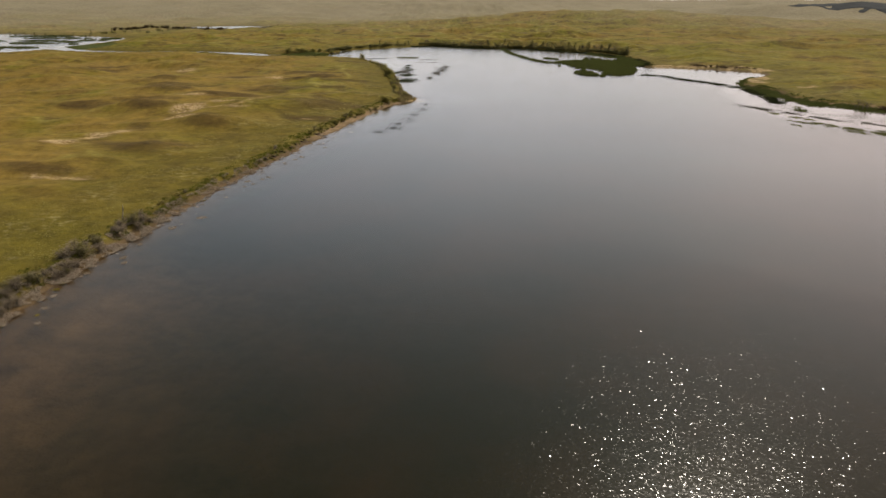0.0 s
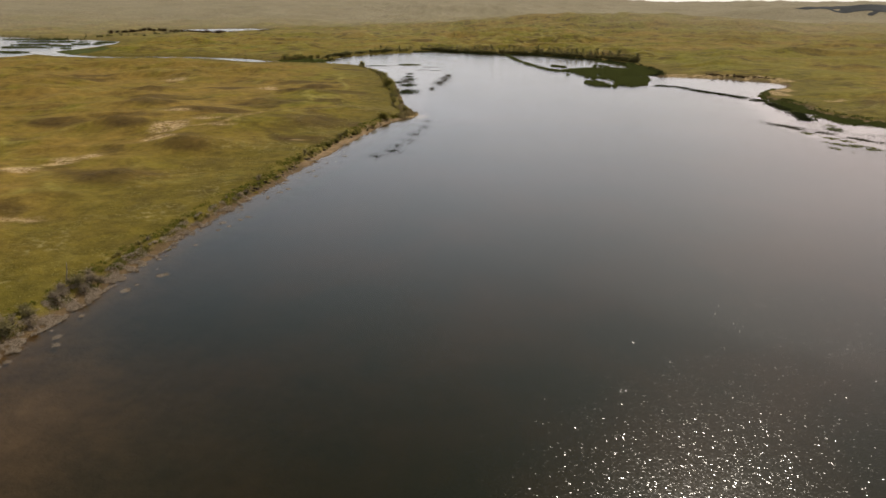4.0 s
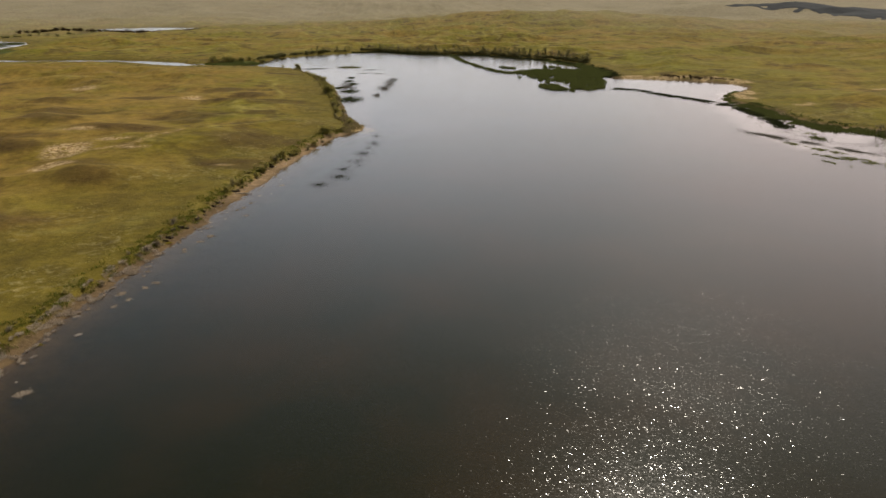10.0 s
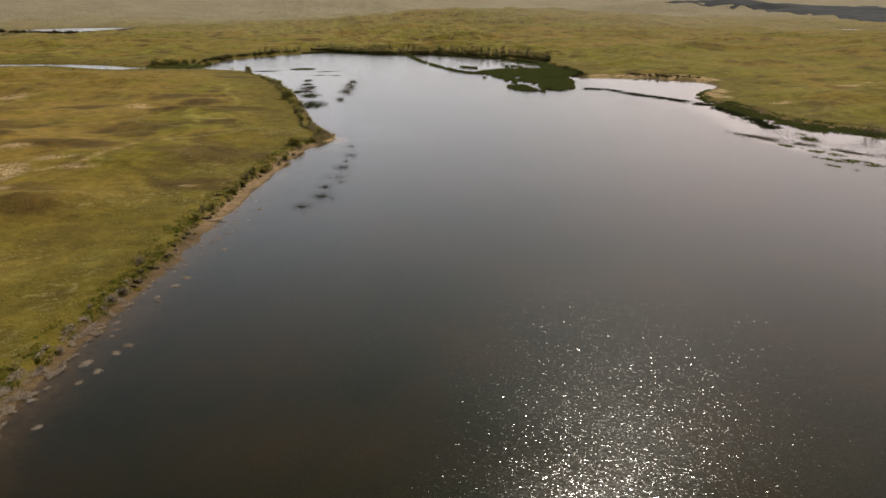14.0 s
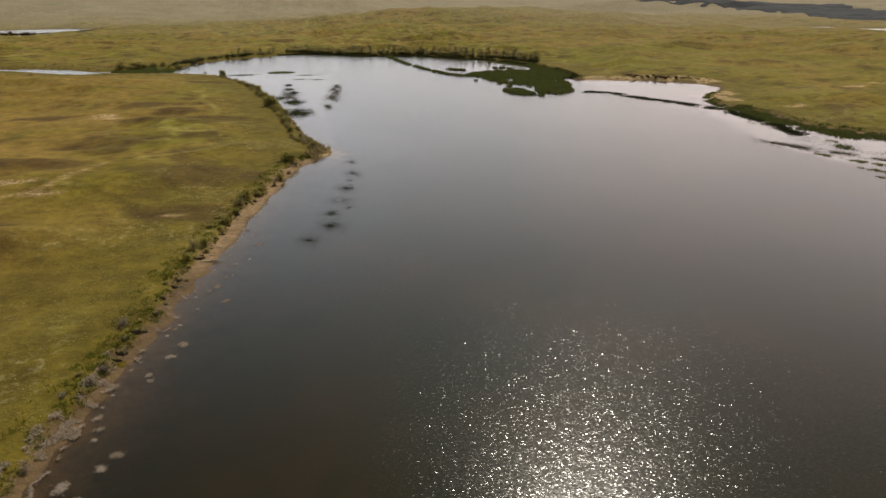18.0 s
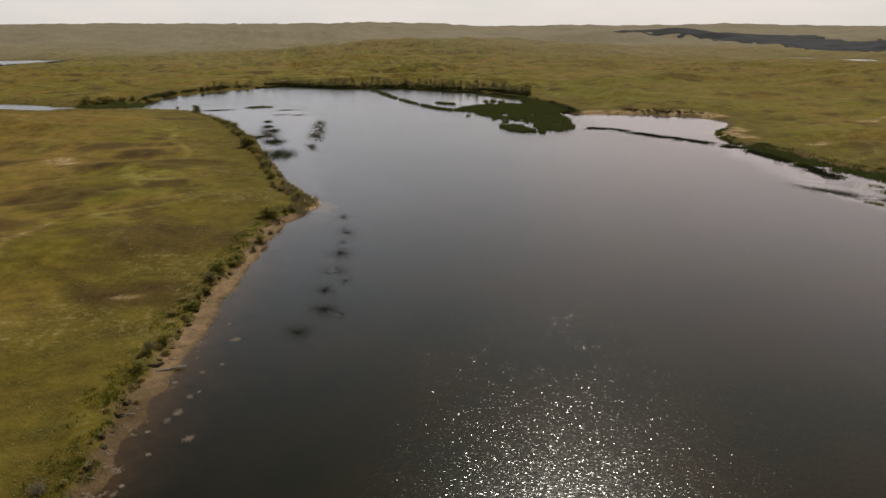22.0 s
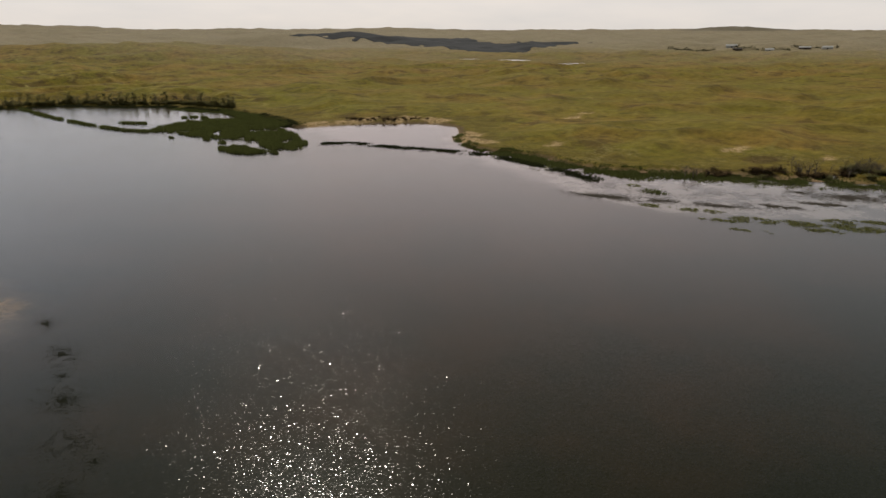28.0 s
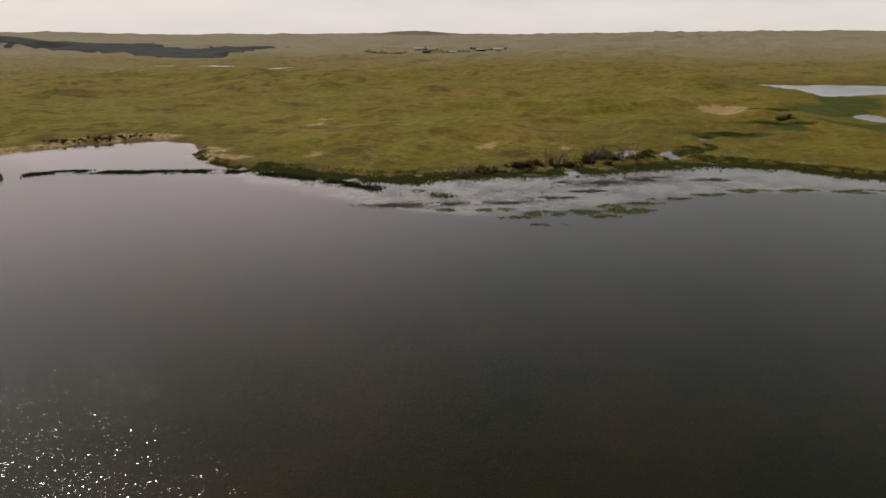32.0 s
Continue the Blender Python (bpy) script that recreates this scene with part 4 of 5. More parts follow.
for k in range(60):
    q = r.uniform(0, 1)
    set_down(brush[r.integers(2)], 258 + 68 * q + r.normal(3, 3), -44 - 70 * q + r.normal(3, 3), r, 0.8, 1.7)
for k in range(14):
    set_down(brush[r.integers(2)], r.normal(308, 9), r.normal(-48, 7), r, 0.2, 0.4)
for x, y in ((470, -180), (474, -184), (466, -177)):
    set_down(bay_bushes[0], x, y, r, 0.8, 1.1)
for made in (*cottonwoods, *thin_trees, *bay_bushes, *grove, *brush):
    remove(made)

# ---- reeds, weeds and grass ----


def inside_poly(px, py, poly):
    return line_distance(px, py, np.array(poly, float), True)[1]


def scatter_poly(poly, n, r, hole=0.35, size=14, seed=0):
    p = np.array(poly, float)
    x, y = r.uniform(p[:, 0].min(), p[:, 0].max(), n), r.uniform(p[:, 1].min(), p[:, 1].max(), n)
    ok = inside_poly(x + 4 * gnoise(x / 9, y / 9, seed), y + 4 * gnoise(x / 9, y / 9, seed + 1), p) & (fbm(x, y, size, 2, seed + 2) > -hole)
    return x[ok], y[ok]


def scatter_line(line, n, width, r, hole=0.3, size=14, seed=0):
    run = along(np.array(line, float), 0.5, r)
    pick = np.array(run)[r.integers(0, len(run), n)]
    off = r.normal(0, 0.5, n) * width
    x, y = pick[:, 0] + pick[:, 2] * off, pick[:, 1] + pick[:, 3] * off
    ok = fbm(x, y, size, 2, seed) > -hole
    return x[ok], y[ok]


def scatter_spots(spots, each, r, hole=0.3, size=6, seed=0, soft=False, turn=0.0):
    xs, ys, ws = [], [], []
    for cx, cy, rx, ry in spots:
        n = int(each * rx * ry)
        t = r.uniform(0, 2 * np.pi, n)
        q = np.abs(r.normal(0, 0.55, n)) if soft else np.sqrt(r.uniform(0, 1, n)) * r.uniform(0.7, 1.1, n)
        u, v = rx * q * np.cos(t), ry * q * np.sin(t)
        c, s = math.cos(radians(turn)), math.sin(radians(turn))
        xs.append(cx + c * u - s * v), ys.append(cy + s * u + c * v), ws.append(np.full(n, min(1.0, rx / 9)))
    x, y, w = np.concatenate(xs), np.concatenate(ys), np.concatenate(ws)
    x, y = x + 1.6 * w * gnoise(x / 7, y / 9, seed + 5), y + 2.2 * w * gnoise(x / 7, y / 9, seed + 6)
    ok = fbm(x, y, size, 2, seed) > -hole
    return x[ok], y[ok]


def blades(x, y, z, tall, wide, lean, per, r, spread_=0.5):
    """Upright blades in clumps at the places given: one triangle each."""
    n = len(x) * per
    bx = np.repeat(x, per) + r.normal(0, spread_, n)
    by = np.repeat(y, per) + r.normal(0, spread_, n)
    bz = np.repeat(z, per)
    t, h = r.uniform(0, 2 * np.pi, n), tall * r.uniform(0.6, 1.2, n)
    dx, dy = np.cos(t) * wide * 0.5, np.sin(t) * wide * 0.5
    a = np.stack([bx - dx, by - dy, bz - 0.15], 1)
    b = np.stack([bx + dx, by + dy, bz - 0.15], 1)
    c = np.stack([bx + r.normal(0, lean, n), by + r.normal(0, lean, n), bz + h], 1)
    return np.stack([a, b, c], 1)


def pads(x, y, z, size, r, tilt=0.05):
    """Flat floating leaves: two triangles each."""
    n = len(x)
    t, s = r.uniform(0, 2 * np.pi, n), size * r.uniform(0.5, 1.5, n)
    u = np.stack([np.cos(t) * s, np.sin(t) * s, r.normal(0, tilt, n) * s], 1)
    v = np.stack([-np.sin(t) * s * 0.45, np.cos(t) * s * 0.45, r.normal(0, tilt, n) * s], 1)
    c = np.stack([x, y, z + np.zeros(n)], 1)
    return np.concatenate([np.stack([c - u, c + v, c + u], 1), np.stack([c - u, c + u, c - v], 1)])


def stuff(name, corners, mat, label, category):
    return tagged(new(name, triangles(name, corners, mat)), label, category, kind="stuff")


def heights(x, y):
    return np.maximum(land_height(x, y, shore_distance(x, y)), 0.0)


r = np.random.default_rng(202)
ISLAND = [(129, 262), (139, 281), (150, 284), (168, 298), (180, 294), (192, 285), (206, 290), (204, 314), (219, 361), (226, 319), (228, 261), (218, 230),
          (194, 221), (193, 195), (182, 166), (175, 146), (163, 139), (153, 152), (157, 170), (156, 193), (148, 207), (141, 226), (138, 251)]
x, y = scatter_poly(ISLAND, 26000, r, 0.31, 15, 301)
open_water = line_distance(x, y, np.array([(172, 228), (181, 223), (187, 216)], float), False)[0] > 2.2
x, y = x[open_water], y[open_water]
x2, y2 = scatter_poly([(132, 172), (144, 178), (147, 166), (148, 143), (137, 144), (132, 160)], 1500, r, 0.25, 9, 311)
x4, y4 = scatter_line([(129, 323), (134, 312), (141, 304)], 260, 2.0, r, 0.2, 8, 325)
x5, y5 = scatter_spots([(173, 318, 2, 3), (179, 315, 3, 3), (183, 306, 2, 4), (130, 229, 1, 2), (143, 208, 2, 4), (144, 190, 2, 3), (150, 140, 2, 5)], 5.0, r, 0.3, 6, 327)
x2, y2 = np.r_[x2, x4, x5], np.r_[y2, y4, y5]
x3, y3 = scatter_line([(97, 470), (99, 420), (102, 380), (108, 335), (114, 300), (119, 280), (128, 263)], 2000, 2.0, r, 0.16, 12, 321)
x, y = np.r_[x, x2, x3], np.r_[y, y2, y3]
stuff("reed_island", blades(x, y, 0 * x, 1.6, 0.42, 0.3, 5, r), REED, "dense dark green bulrush bed standing in the lake", "reeds")
x, y = scatter_line([(182, 149), (198, 138), (207, 108), (221, 79), (227, 56), (226, 32), (222, 5), (217, -16)], 4200, 4.0, r, 0.22, 12, 331)
stuff("reed_band", np.concatenate([blades(x, y, 0 * x, 0.6, 0.4, 0.3, 3, r), pads(x, y, 0.05, 0.4, r)]), LEAF_SHADE, "narrow dark band of reeds across the lagoon mouth", "reeds")
FRINGE = rounded([(238, 62), (236, 42), (232, 2), (250, -30), (264, -56), (277, -78), (298, -106), (318, -132), (325, -158), (320, -184),
                  (314, -212), (318, -260)], closed=False)
x, y = scatter_line(FRINGE, 13000, 8.5, r, 0.24, 11, 341)
x2, y2 = scatter_line([(262, 116), (250, 106), (240, 88), (233, 66)], 700, 3.5, r, 0.12, 9, 343)
x3, y3 = scatter_line([(191, 384), (196, 357), (202, 340), (210, 318)], 1600, 5.0, r, 0.3, 9, 345)
x, y = np.r_[x, x2, x3], np.r_[y, y2, y3]
stuff("reed_fringe", blades(x, y, heights(x, y), 0.68, 0.42, 0.4, 4, r), REED, "dark green reed fringe along the grassy shore", "reeds")
# sedge blades in a dark strip that also stands for the trees' reflection
x, y = scatter_line(NORTH_BAY[5:], 5200, 6.0, r, 0.25, 14, 347)
stuff("bay_sedge", blades(x, y, heights(x, y), 1.0, 0.42, 0.4, 4, r, 0.7), LEAF_SHADE, "dark sedge under the trees of the far bay, standing also for their reflection", "sedge")
x, y = scatter_poly([(-168, 378), (-150, 388), (-116, 392), (-110, 366), (-148, 358)], 1700, r, 0.2, 10, 351)
stuff("reed_patch", blades(x, y, heights(x, y), 1.6, 0.42, 0.3, 5, r), REED, "dark green reed patch closing the channel", "reeds")
x, y = scatter_spots([(-575, 520, 44, 14), (-600, 628, 40, 10), (-622, 695, 36, 14), (-549, 705, 26, 9), (-532, 600, 16, 8), (-560, 660, 20, 7), (-640, 775, 60, 12), (-700, 850, 70, 14), (-740, 690, 60, 16), (-545, 760, 16, 14)], 1.3, r, 0.1, 22, 361)
stuff("pond_reeds", blades(x, y, 0 * x, 1.8, 0.9, 0.4, 5, r, 1.2), REED, "dark reed clumps standing in a shallow pond", "reeds")
x, y = scatter_line([(-330, 1275), (-400, 1275), (-440, 1215), (-470, 1150), (-520, 1150), (-545, 1200)], 1500, 24, r, 0.1, 20, 365)
stuff("dead_pond_reeds", blades(x, y, heights(x, y), 2.2, 1.0, 0.4, 5, r, 1.4), LEAF_DRY, "brown dead reeds along a far pond", "reeds")
x, y = scatter_line(CHANNEL[:-6], 1500, 48, r, 0.0, 12, 367)
sides = line_distance(x, y, CHANNEL, False)[0] > 15
x, y = x[sides], y[sides]
stuff("channel_reeds", blades(x, y, heights(x, y), 0.7, 0.4, 0.3, 5, r, 0.8), LEAF_SHADE, "dark sedge along the narrow channel", "reeds")
x, y = scatter_spots([(350, -128, 14, 8), (341, -109, 8, 4), (362, -136, 12, 6), (331, -142, 6, 14), (414, -146, 11, 19), (560, -178, 14, 18), (452, -178, 6, 20),
                      (235, -20, 6, 12), (217, -42, 3, 5), (326, -108, 8, 6), (300, -98, 8, 5)], 3.0, r, 0.2, 10, 369)
stuff("pool_reeds", blades(x, y, heights(x, y), 0.8, 0.45, 0.4, 4, r, 0.6), REED, "dark green reeds round small pools and wet hollows", "reeds")
MATS = [(198, -53, 2.5, 6), (204, -69, 3, 9), (197, -78, 2, 7), (205, -86, 4, 8), (193, -91, 2, 7), (212, -98, 4, 7), (224, -105, 3, 6), (220, -113, 5, 9),
        (209, -106, 3, 6), (232, -116, 2.5, 8), (243, -125, 2.5, 9), (256, -140, 2.5, 9), (268, -154, 4, 9), (275, -172, 4, 9), (282, -194, 4, 12),
        (292, -235, 5, 14), (221, -30, 3, 3)]
x, y = scatter_spots(MATS, 13.0, r, 0.16, 6, 371, turn=24)
weed = np.concatenate([pads(x, y, 0.06, 0.4, r), blades(x[::3], y[::3], 0 * x[::3], 0.4, 0.3, 0.2, 2, r)])
stuff("floating_weed", weed, FLOATING, "yellow-green floating weed mats off the east shore", "water weed")
STREAK = [(236, 52), (226, 20), (214, -18), (212, -38), (224, -52), (238, -72), (252, -88), (272, -105), (292, -128)]
x, y = scatter_line(STREAK, 5000, 11, r, 0.16, 14, 381)
x2, y2 = scatter_spots([(262, -98, 9, 15), (276, -113, 8, 15), (304, -122, 4, 8), (246, -97, 4, 10), (231, -88, 3, 8), (243, -92, 3, 8), (215, -69, 5, 15), (197, -34, 6, 18), (257, -81, 3, 5), (228, -82, 4, 9),
                        (285, -140, 5, 12), (206, -50, 4, 10)], 30.0, r, 0.22, 7, 383, True, 24)
x, y = np.r_[x, x2], np.r_[y, y2]
stuff("weed_streak", pads(x, y, 0.03, 0.28, r, 0.02), SUNKEN, "thin brown weed lying on the calm shallows", "water weed")
BAY_WEED = [(-7, 110, 8, 16), (-9, 151, 6, 12), (-9, 196, 4, 8), (-18, 172, 4, 8), (-12, 240, 3, 8), (-51, 322, 13, 6), (-2, 277, 6, 3), (11, 271, 5, 3), (5, 306, 9, 4), (-12, 215, 4, 8)]
x, y = scatter_spots(BAY_WEED, 75.0, r, 0.38, 4, 391, True)
stuff("bay_weed", pads(x, y, 0.04, 0.28, r), LEAF_SHADE, "dark weed beds in the sheltered bay", "water weed")
x, y = scatter_spots([(19, 195, 5, 26), (15, 165, 5, 20), (10, 128, 3, 14), (23, 222, 4, 16), (-12, 180, 7, 30)], 17.0, r, 0.30, 7, 401, True)
stuff("bay_streaks", pads(x, y, 0.03, 0.4, r, 0.02), SUNKEN, "thin dark weed streaks on the bay", "water weed")
x, y = scatter_spots([(-18, 333, 12, 6)], 3.0, r, 0.3, 9, 405)
stuff("reed_islet", blades(x, y, 0 * x, 0.9, 0.4, 0.2, 5, r), FLOATING, "low green islet of rushes in the bay", "reeds")
x, y = scatter_spots([(9, -35, 4, 9), (5, -54, 5.4, 8), (2, -68, 5, 7), (-2, -81, 4.2, 7), (-3, -92, 6, 8), (-9, -103, 5, 7), (4, -76, 2, 3), (10, -16, 3, 6), (7, -44, 2, 3), (0, -96, 2, 3)], 30.0, r, 0.34, 3.5, 411, True)
stuff("shoal_weed", pads(x, y, 0.02, 0.13, r, 0.02), SHOAL, "dark weed patches just under the surface", "water weed")

x, y = scatter_spots([(-1, 7, 5, 9), (-4, -5, 3, 5), (-6, 24, 3, 10)], 9.0, r, 0.2, 4, 415)
stuff("tip_brush", blades(x, y, heights(x, y), 1.6, 0.3, 0.4, 3, r, 0.4), leaf_material("tan_brush", (0.19, 0.15, 0.075), (0.42, 0.34, 0.185), 0.4), "tan dry brush on the sandy point", "dry brush")

# grass tussocks on the near bank
n = 26000
x, y = r.uniform(-125, 2, n), r.uniform(-335, 60, n)
d = shore_distance(x, y)
ok = (d > 4.5) & (d < 42) & (r.uniform(0, 1, n) < 0.1 + 0.9 * np.exp(-d / 12)) & (fbm(x, y, 9, 2, 421) > 0.10)
x, y = x[ok], y[ok]
x, y = np.repeat(x, 9) + r.normal(0, 1.25, 9 * len(x)), np.repeat(y, 9) + r.normal(0, 0.7, 9 * len(y))
stuff("grass_tussocks", pads(x, y, land_height(x, y, shore_distance(x, y)) + r.uniform(0.03, 0.14, len(x)), 0.22, r, 0.15), TUSSOCK, "pale and green grass tussocks on the bank", "grass")

n = 110000
x, y = r.uniform(-80, 6, n), r.uniform(-335, 30, n)
d = shore_distance(x, y)
over = d - beach_width(y)
ok = (over > -0.4) & (over < 7) & (r.uniform(0, 1, n) < 1.0 - 0.13 * over) & (fbm(x, y, 5, 2, 425) > -0.05)
x, y = x[ok], y[ok]
z = land_height(x, y, d[ok])
sedge = np.concatenate([blades(x, y, z, 0.5, 0.22, 0.25, 4, r, 0.3), pads(x, y, z + r.uniform(0.1, 0.4, len(x)), 0.2, r, 0.3)])
stuff("bank_sedge", sedge, leaf_material("sedge", (0.060, 0.078, 0.012), (0.20, 0.205, 0.040), 0.5), "rank green sedge along the cut bank", "sedge")

# dead reed stalks washed up along the beach


def stalks(x, y, z, length, r):
    n = len(x)
    t, s = r.uniform(0, 2 * np.pi, n), length * r.uniform(0.5, 1.5, n)
    u = np.stack([np.cos(t) * s, np.sin(t) * s, r.normal(0.0, 0.10, n) * s], 1) * 0.5
    v = np.stack([-np.sin(t), np.cos(t), r.normal(0, 0.4, n)], 1) * 0.035
    c = np.stack([x, y, z], 1)
    return np.concatenate([np.stack([c - u - v, c + u - v, c + u + v], 1), np.stack([c - u - v, c + u + v, c - u + v], 1)])


n = 620000
x, y = r.uniform(-80, -20, n), r.uniform(-335, -60, n)
d = shore_distance(x, y) + 1.5 * gnoise(x / 6, y / 6, 431)
ok = (d > -1.5) & (d < 4.5 - 1.6 * step(-200, -140, y)) & (fbm(x, y, 3.5, 2, 432) > 0.13 * step(-235, -195, y) + 0.2 * step(-190, -130, y) - 0.05) & (r.uniform(0, 1, n) < 1 - 0.85 * step(-175, -125, y))
x, y = x[ok], y[ok]
z = heights(x, y)
tangle = np.concatenate([stalks(x, y, z + r.uniform(0.02, 0.22, len(x)), 0.5, r), blades(x[::4], y[::4], z[::4], 0.55, 0.09, 0.35, 2, r, 0.2)])
stuff("dead_reeds", tangle, STRAW, "bleached dead reed stalks washed up on the beach", "dead reeds")


def reed_mat(label, size, seed, mat):
    q = np.random.default_rng(seed)
    n = int(110 * size)
    x, y = q.normal(0, 0.42 * size, n), q.normal(0, 0.3 * size, n)
    ob = tagged(new("reed_mat"), label, "reed mat", "floating reed mats")
    part("reed_litter", triangles("reed_litter", stalks(x, y, q.uniform(0.0, 0.07, n), 0.55, q), mat), ob)
    part("stubble", triangles("stubble", blades(x[::3], y[::3], 0 * x[::3], 0.2, 0.1, 0.1, 2, q, 0.15), mat), ob, "upright broken stems")
    return ob


mats = [reed_mat("small pale mat of dead reeds afloat near the bank", 1.0 + 0.4 * k, 440 + k, STRAW) for k in range(4)]
mats.append(reed_mat("yellow weedy mat afloat near the bank", 1.3, 450, YELLOW))
for x, y, nx, ny in along(stretch(-300, -84), 3.1, r):
    off = -abs(r.normal(0, 4.0)) - 0.8
    k = 4 if r.random() < 0.08 else r.integers(4)
    ob = copy_thing(mats[k], Matrix.LocRotScale((x + nx * off, y + ny * off, 0.0), Euler((0, 0, r.uniform(0, 6.28))), None))
    s = r.uniform(0.25, 0.75)
    ob.scale = (s, s, s)
copy_thing(mats[4], pose(-44.2, -160, max(ground_at(-44.2, -160), 0.0) + 0.04, 0, 0, 40))
for made in mats:
    remove(made)

# ---- slumped blocks of sod below the cut bank ----
SOIL = plain_material("dark_soil", (0.026, 0.017, 0.010), (0.085, 0.056, 0.034), 2.0)


def sod_block(size, seed):
    q = np.random.default_rng(seed)
    ob = tagged(new("sod_block"), "slumped dark block of bank soil with a grass top", "sod block", "sod blocks")
    ring, verts, faces = 9, [], []
    out = [size * q.uniform(0.75, 1.15) for _ in range(ring)]
    for z, k in ((-0.3, 1.1), (0.28, 1.0), (0.5, 0.72)):
        for i in range(ring):
            a = 2 * math.pi * i / ring
            verts.append((out[i] * k * math.cos(a), 0.6 * out[i] * k * math.sin(a), z * size * q.uniform(0.85, 1.1)))
    for level in (0, 1):
        for i in range(ring):
            n = (i + 1) % ring
            faces.append((level * ring + i, level * ring + n, (level + 1) * ring + n, (level + 1) * ring + i))
    faces.append(tuple(2 * ring + i for i in range(ring)))
    part("soil", mesh_of("soil", verts, faces, SOIL), ob)
    n = 60
    c = np.stack([q.normal(0, 0.34 * size, n), q.normal(0, 0.2 * size, n), np.full(n, 0.5 * size)], 1)
    part("grass_top", triangles("grass_top", leaf_cards(c, 0.22 * size, q), LEAF_BANK), ob, "ragged olive grass")
    return ob


blocks = [sod_block(0.8 + 0.2 * k, 600 + k) for k in range(4)]
for x, y, nx, ny in along(stretch(-165, -62), 2.6, r, 0.5):
    if r.random() < 0.75:
        off = float(beach_width(np.array(y))) + r.normal(0.4, 0.6)
        set_down(blocks[r.integers(4)], x + nx * off, y + ny * off, r, 0.5, 1.2, 0.1)
for made in blocks:
    remove(made)

# ---- driftwood and the leaning snag ----


def driftwood(label, length, thick, seed):
    q = np.random.default_rng(seed)
    ob = tagged(new("driftwood_log"), label, "log", "driftwood")
    verts, faces = [], []
    a, b, c = (-length / 2, 0, thick), (0, q.normal(0, 0.05 * length), thick * 1.1), (length / 2, q.normal(0, 0.08 * length), thick * 0.8)
    tube(verts, faces, a, b, thick, thick * 0.85, 8)
    tube(verts, faces, b, c, thick * 0.85, thick * 0.5, 8)
    part("stem", mesh_of("stem", verts, faces, DRIFTWOOD, True), ob)
    for k in range(2):
        verts, faces = [], []
        root = np.array([length * q.uniform(-0.1, 0.3), 0, thick])
        tube(verts, faces, root, root + (q.uniform(0.1, 0.3) * length, q.choice([-1, 1]) * 0.15 * length, thick * 1.5), thick * 0.4, thick * 0.15, 5)
        part("branch", mesh_of("branch", verts, faces, DRIFTWOOD), ob)
    return ob


def lay(ob, x, y, turn):
    ob.matrix_basis = pose(x, y, max(ground_at(x, y), 0) + 0.02, 0, 0, turn)


lay(driftwood("long bleached log lying across the sandy beach", 5.5, 0.22, 460), -33.5, -113, 5)
for k, (x, y, nx, ny) in enumerate(along(stretch(-290, -70), 16, r)):
    off = r.uniform(0.5, 4.0)
    lay(driftwood("short bleached branch washed up on the beach", r.uniform(1.6, 3.2), r.uniform(0.06, 0.12), 470 + k), x + nx * off, y + ny * off, r.uniform(0, 180))
snag = tagged(new("dead_snag"), "pale leaning dead trunk on the bank edge", "dead tree")
verts, faces = [], []
tube(verts, faces, (0, 0, -0.4), (0.5, 0.3, 2.2), 0.16, 0.12, 7)
tube(verts, faces, (0.5, 0.3, 2.2), (0.8, 0.3, 4.2), 0.12, 0.06, 7)
part("trunk", mesh_of("trunk", verts, faces, DRIFTWOOD, True), snag)
verts, faces = [], []
tube(verts, faces, (0.55, 0.3, 2.4), (1.3, -0.2, 3.1), 0.06, 0.02, 5)
part("branch", mesh_of("branch", verts, faces, DRIFTWOOD), snag)
snag.location = (-65.5, -237, ground_at(-65.5, -237))

# ---- dark sheet standing in for a cloud shadow on the far ridge ----
AZ, FAR = np.meshgrid(np.radians(np.linspace(28, 54.6, 420)), np.linspace(1660, 2960, 215), indexing="ij")
WX, WY = -12 + FAR * np.sin(AZ), -171 + FAR * np.cos(AZ)
cover = cloud_shade_cover(WX, WY, 15 + 60 * gnoise(WX / 40, WY / 40, 82))
shadow_top = sheet_height(WX, WY) - 1.0 + cover * (3.0 + 1.0 * gnoise(WX / 9, WY / 9, 83))
shadowed = cover > 0.05
shadow_mesh, _ = sheet("far_woodland", WX, WY, shadow_top, shadowed[:-1, :-1] | shadowed[1:, 1:])
shadow_mesh.materials.append(plain_material("cloud_shadow_grey", (0.030, 0.033, 0.036), (0.056, 0.060, 0.064), 0.03, 1.0, 0.0))
tagged(new("far_woodland", shadow_mesh), "dark sheet standing in for a cloud shadow on a distant ridge", "woodland", kind="stuff")

# ---- the distant farm ----
WALL_WHITE = plain_material("weathered_white_boards", (0.45, 0.43, 0.40), (0.72, 0.70, 0.66), 0.5)
WALL_BROWN = plain_material("weathered_brown_boards", (0.10, 0.07, 0.05), (0.20, 0.15, 0.11), 0.5)
ROOF_METAL = plain_material("pale_metal_roof", (0.50, 0.50, 0.50), (0.75, 0.75, 0.74), 0.4, 0.4)
ROOF_DARK = plain_material("dark_shingle_roof", (0.05, 0.045, 0.04), (0.11, 0.10, 0.09), 0.6)
DARK_GAP = plain_material("dark_opening", (0.02, 0.02, 0.02), (0.04, 0.04, 0.04), 0.6)


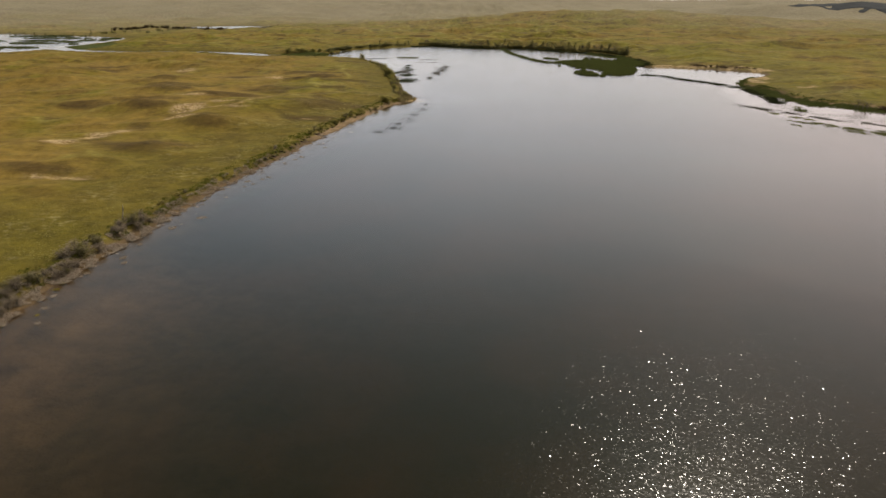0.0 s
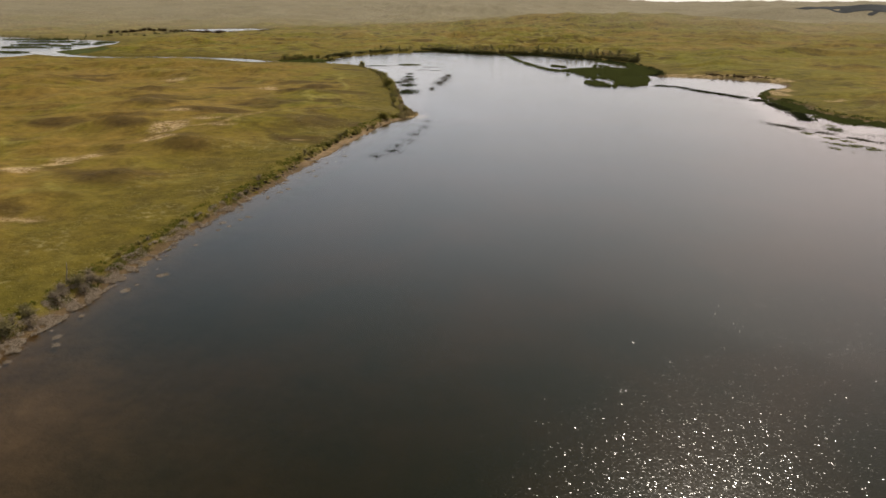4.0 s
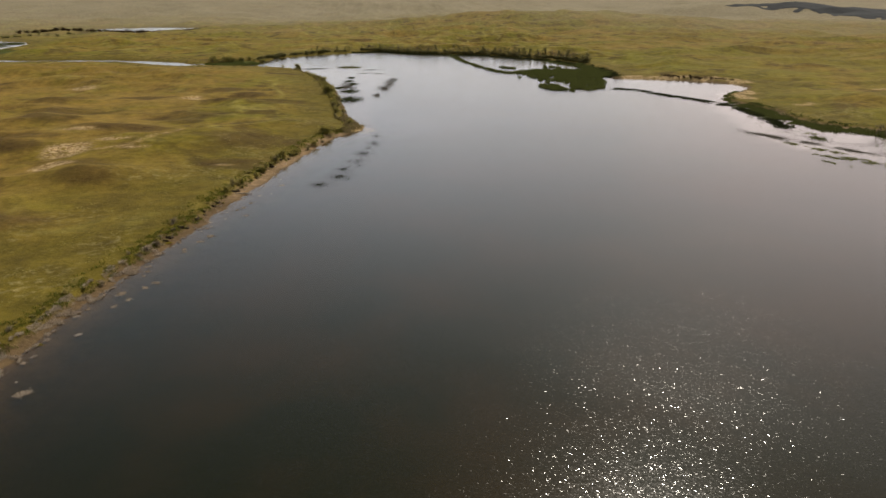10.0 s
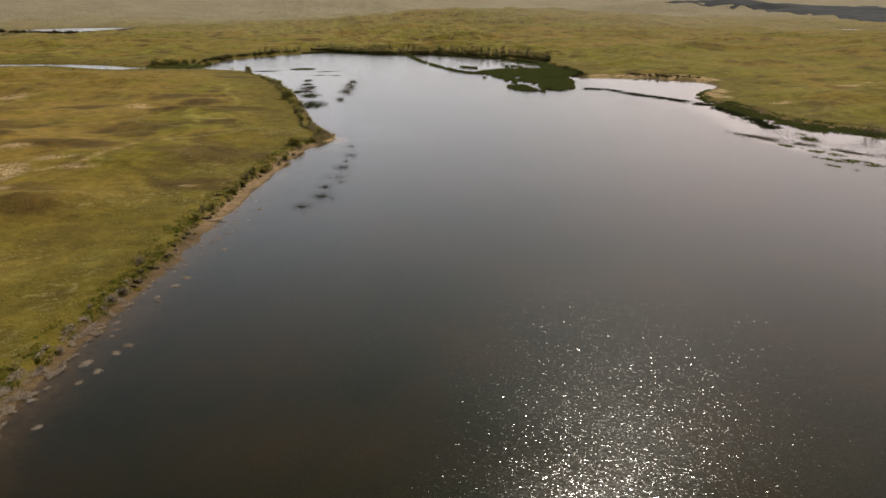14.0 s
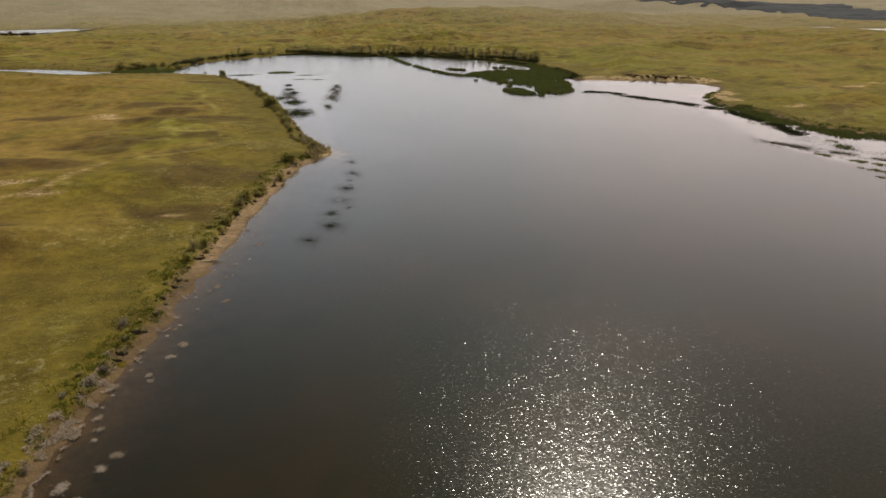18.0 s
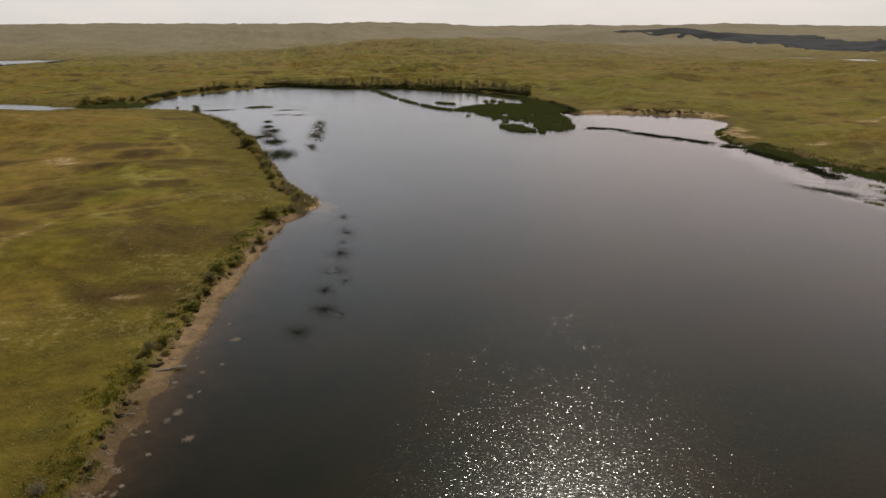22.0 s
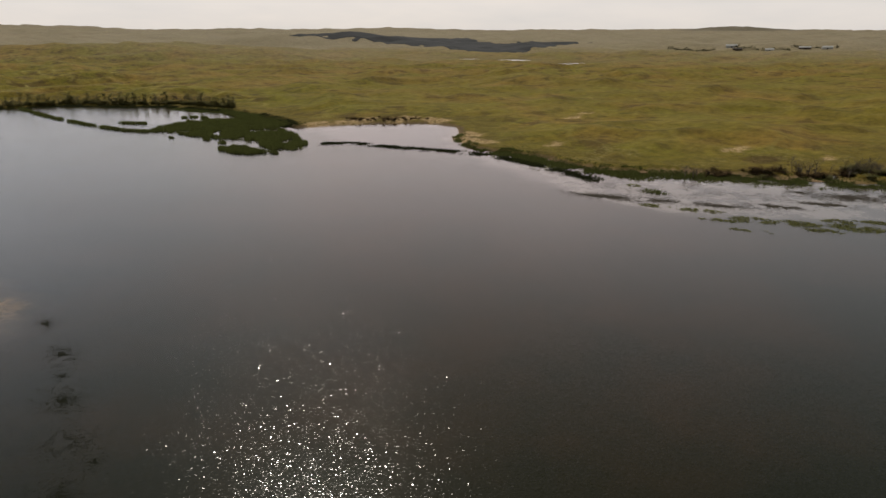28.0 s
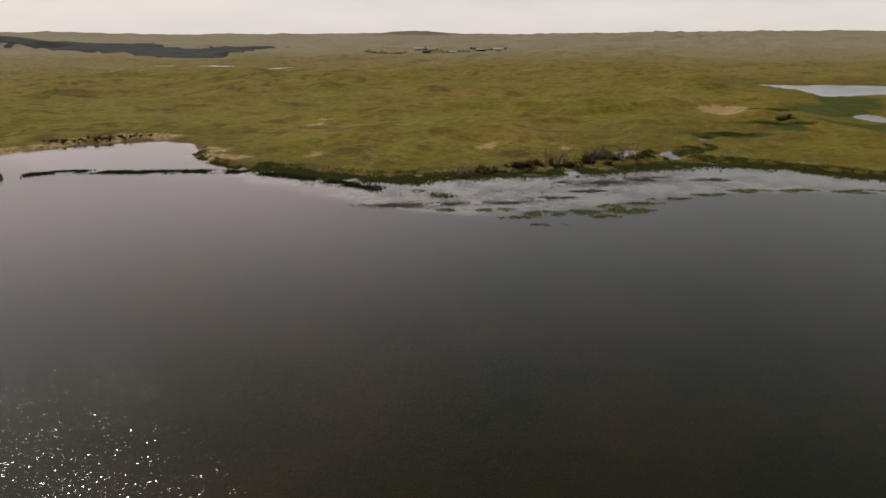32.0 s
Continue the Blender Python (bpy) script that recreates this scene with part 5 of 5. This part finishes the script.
def box(verts, faces, x0, y0, z0, x1, y1, z1):
    b = len(verts)
    verts += [(x0, y0, z0), (x1, y0, z0), (x1, y1, z0), (x0, y1, z0), (x0, y0, z1), (x1, y0, z1), (x1, y1, z1), (x0, y1, z1)]
    faces += [tuple(b + i for i in f) for f in ((3, 2, 1, 0), (4, 5, 6, 7), (0, 1, 5, 4), (1, 2, 6, 5), (2, 3, 7, 6), (3, 0, 4, 7))]


def farm_building(name, label, length, depth, eaves, ridge, wall, roof):
    ob = tagged(new(name), label, "farm building", "farm buildings")
    L, D = length / 2, depth / 2
    v = [(-L, -D, -1), (L, -D, -1), (L, D, -1), (-L, D, -1), (-L, -D, eaves), (L, -D, eaves), (L, D, eaves), (-L, D, eaves), (-L, 0, ridge), (L, 0, ridge)]
    f = [(0, 1, 5, 4), (2, 3, 7, 6), (1, 2, 6, 9, 5), (3, 0, 4, 8, 7)]
    part("wall", mesh_of("wall", v, f, wall), ob)
    e = 0.5
    v = [(-L - e, -D - e, eaves - 0.3), (L + e, -D - e, eaves - 0.3), (L + e, 0, ridge + 0.15), (-L - e, 0, ridge + 0.15), (L + e, D + e, eaves - 0.3), (-L - e, D + e, eaves - 0.3)]
    v += [(x, y, z + 0.25) for x, y, z in v]
    f = [(0, 3, 2, 1), (3, 5, 4, 2), (6, 7, 8, 9), (9, 8, 10, 11), (0, 1, 7, 6), (4, 5, 11, 10), (1, 2, 8, 7), (2, 4, 10, 8), (5, 3, 9, 11), (3, 0, 6, 9)]
    part("roof", mesh_of("roof", v, f, roof), ob)
    v, f = [], []
    box(v, f, -1.6, -D - 0.12, -0.5, 1.6, -D - 0.02, min(3.2, eaves - 0.4))
    part("door", mesh_of("door", v, f, DARK_GAP), ob)
    for k in (-0.6, 0.6):
        v, f = [], []
        box(v, f, k * L - 0.7, -D - 0.10, 1.2, k * L + 0.7, -D - 0.02, 2.4)
        part("window", mesh_of("window", v, f, DARK_GAP), ob)
    return ob


FARM = [("barn", "long white barn with a pale metal roof", 34, 12, 5, 9, WALL_WHITE, ROOF_METAL, 2122, 814),
        ("farm_shed", "low brown shed with a dark roof", 24, 9, 4, 6, WALL_BROWN, ROOF_DARK, 1842, 668),
        ("farmhouse", "white farmhouse with a pale roof among trees", 22, 10, 4, 7, WALL_WHITE, ROOF_METAL, 1925, 615),
        ("barn", "white barn beside a dark windbreak", 26, 11, 4, 7, WALL_WHITE, ROOF_METAL, 2056, 512),
        ("farm_shed", "small brown shed with a metal roof", 30, 10, 4, 6, WALL_BROWN, ROOF_METAL, 2040, 565)]
for name, label, length, depth, eaves, ridge, wall, roof, x, y in FARM:
    ob = farm_building(name, label, length, depth, eaves, ridge, wall, roof)
    ob.matrix_basis = pose(x, y, ground_at(x, y), 0, 0, -62)
windbreak = [tree("windbreak_tree", "dark rounded tree in a farm windbreak", 8 + 1.5 * k, 12, LEAF_SHADE, 500 + k, 130, "farm trees", 0.1) for k in range(2)]
for x0, y0, x1, y1, n in ((2062, 610, 2085, 520, 22), (1661, 774, 1795, 709, 24), (1850, 680, 1985, 580, 22), (2120, 800, 2128, 792, 2), (2064, 494, 2068, 488, 3)):
    for k in range(n):
        q = (k + r.uniform(0.2, 0.8)) / n
        set_down(windbreak[r.integers(2)], x0 + (x1 - x0) * q, y0 + (y1 - y0) * q, r, 0.7, 1.1)
for made in windbreak:
    remove(made)
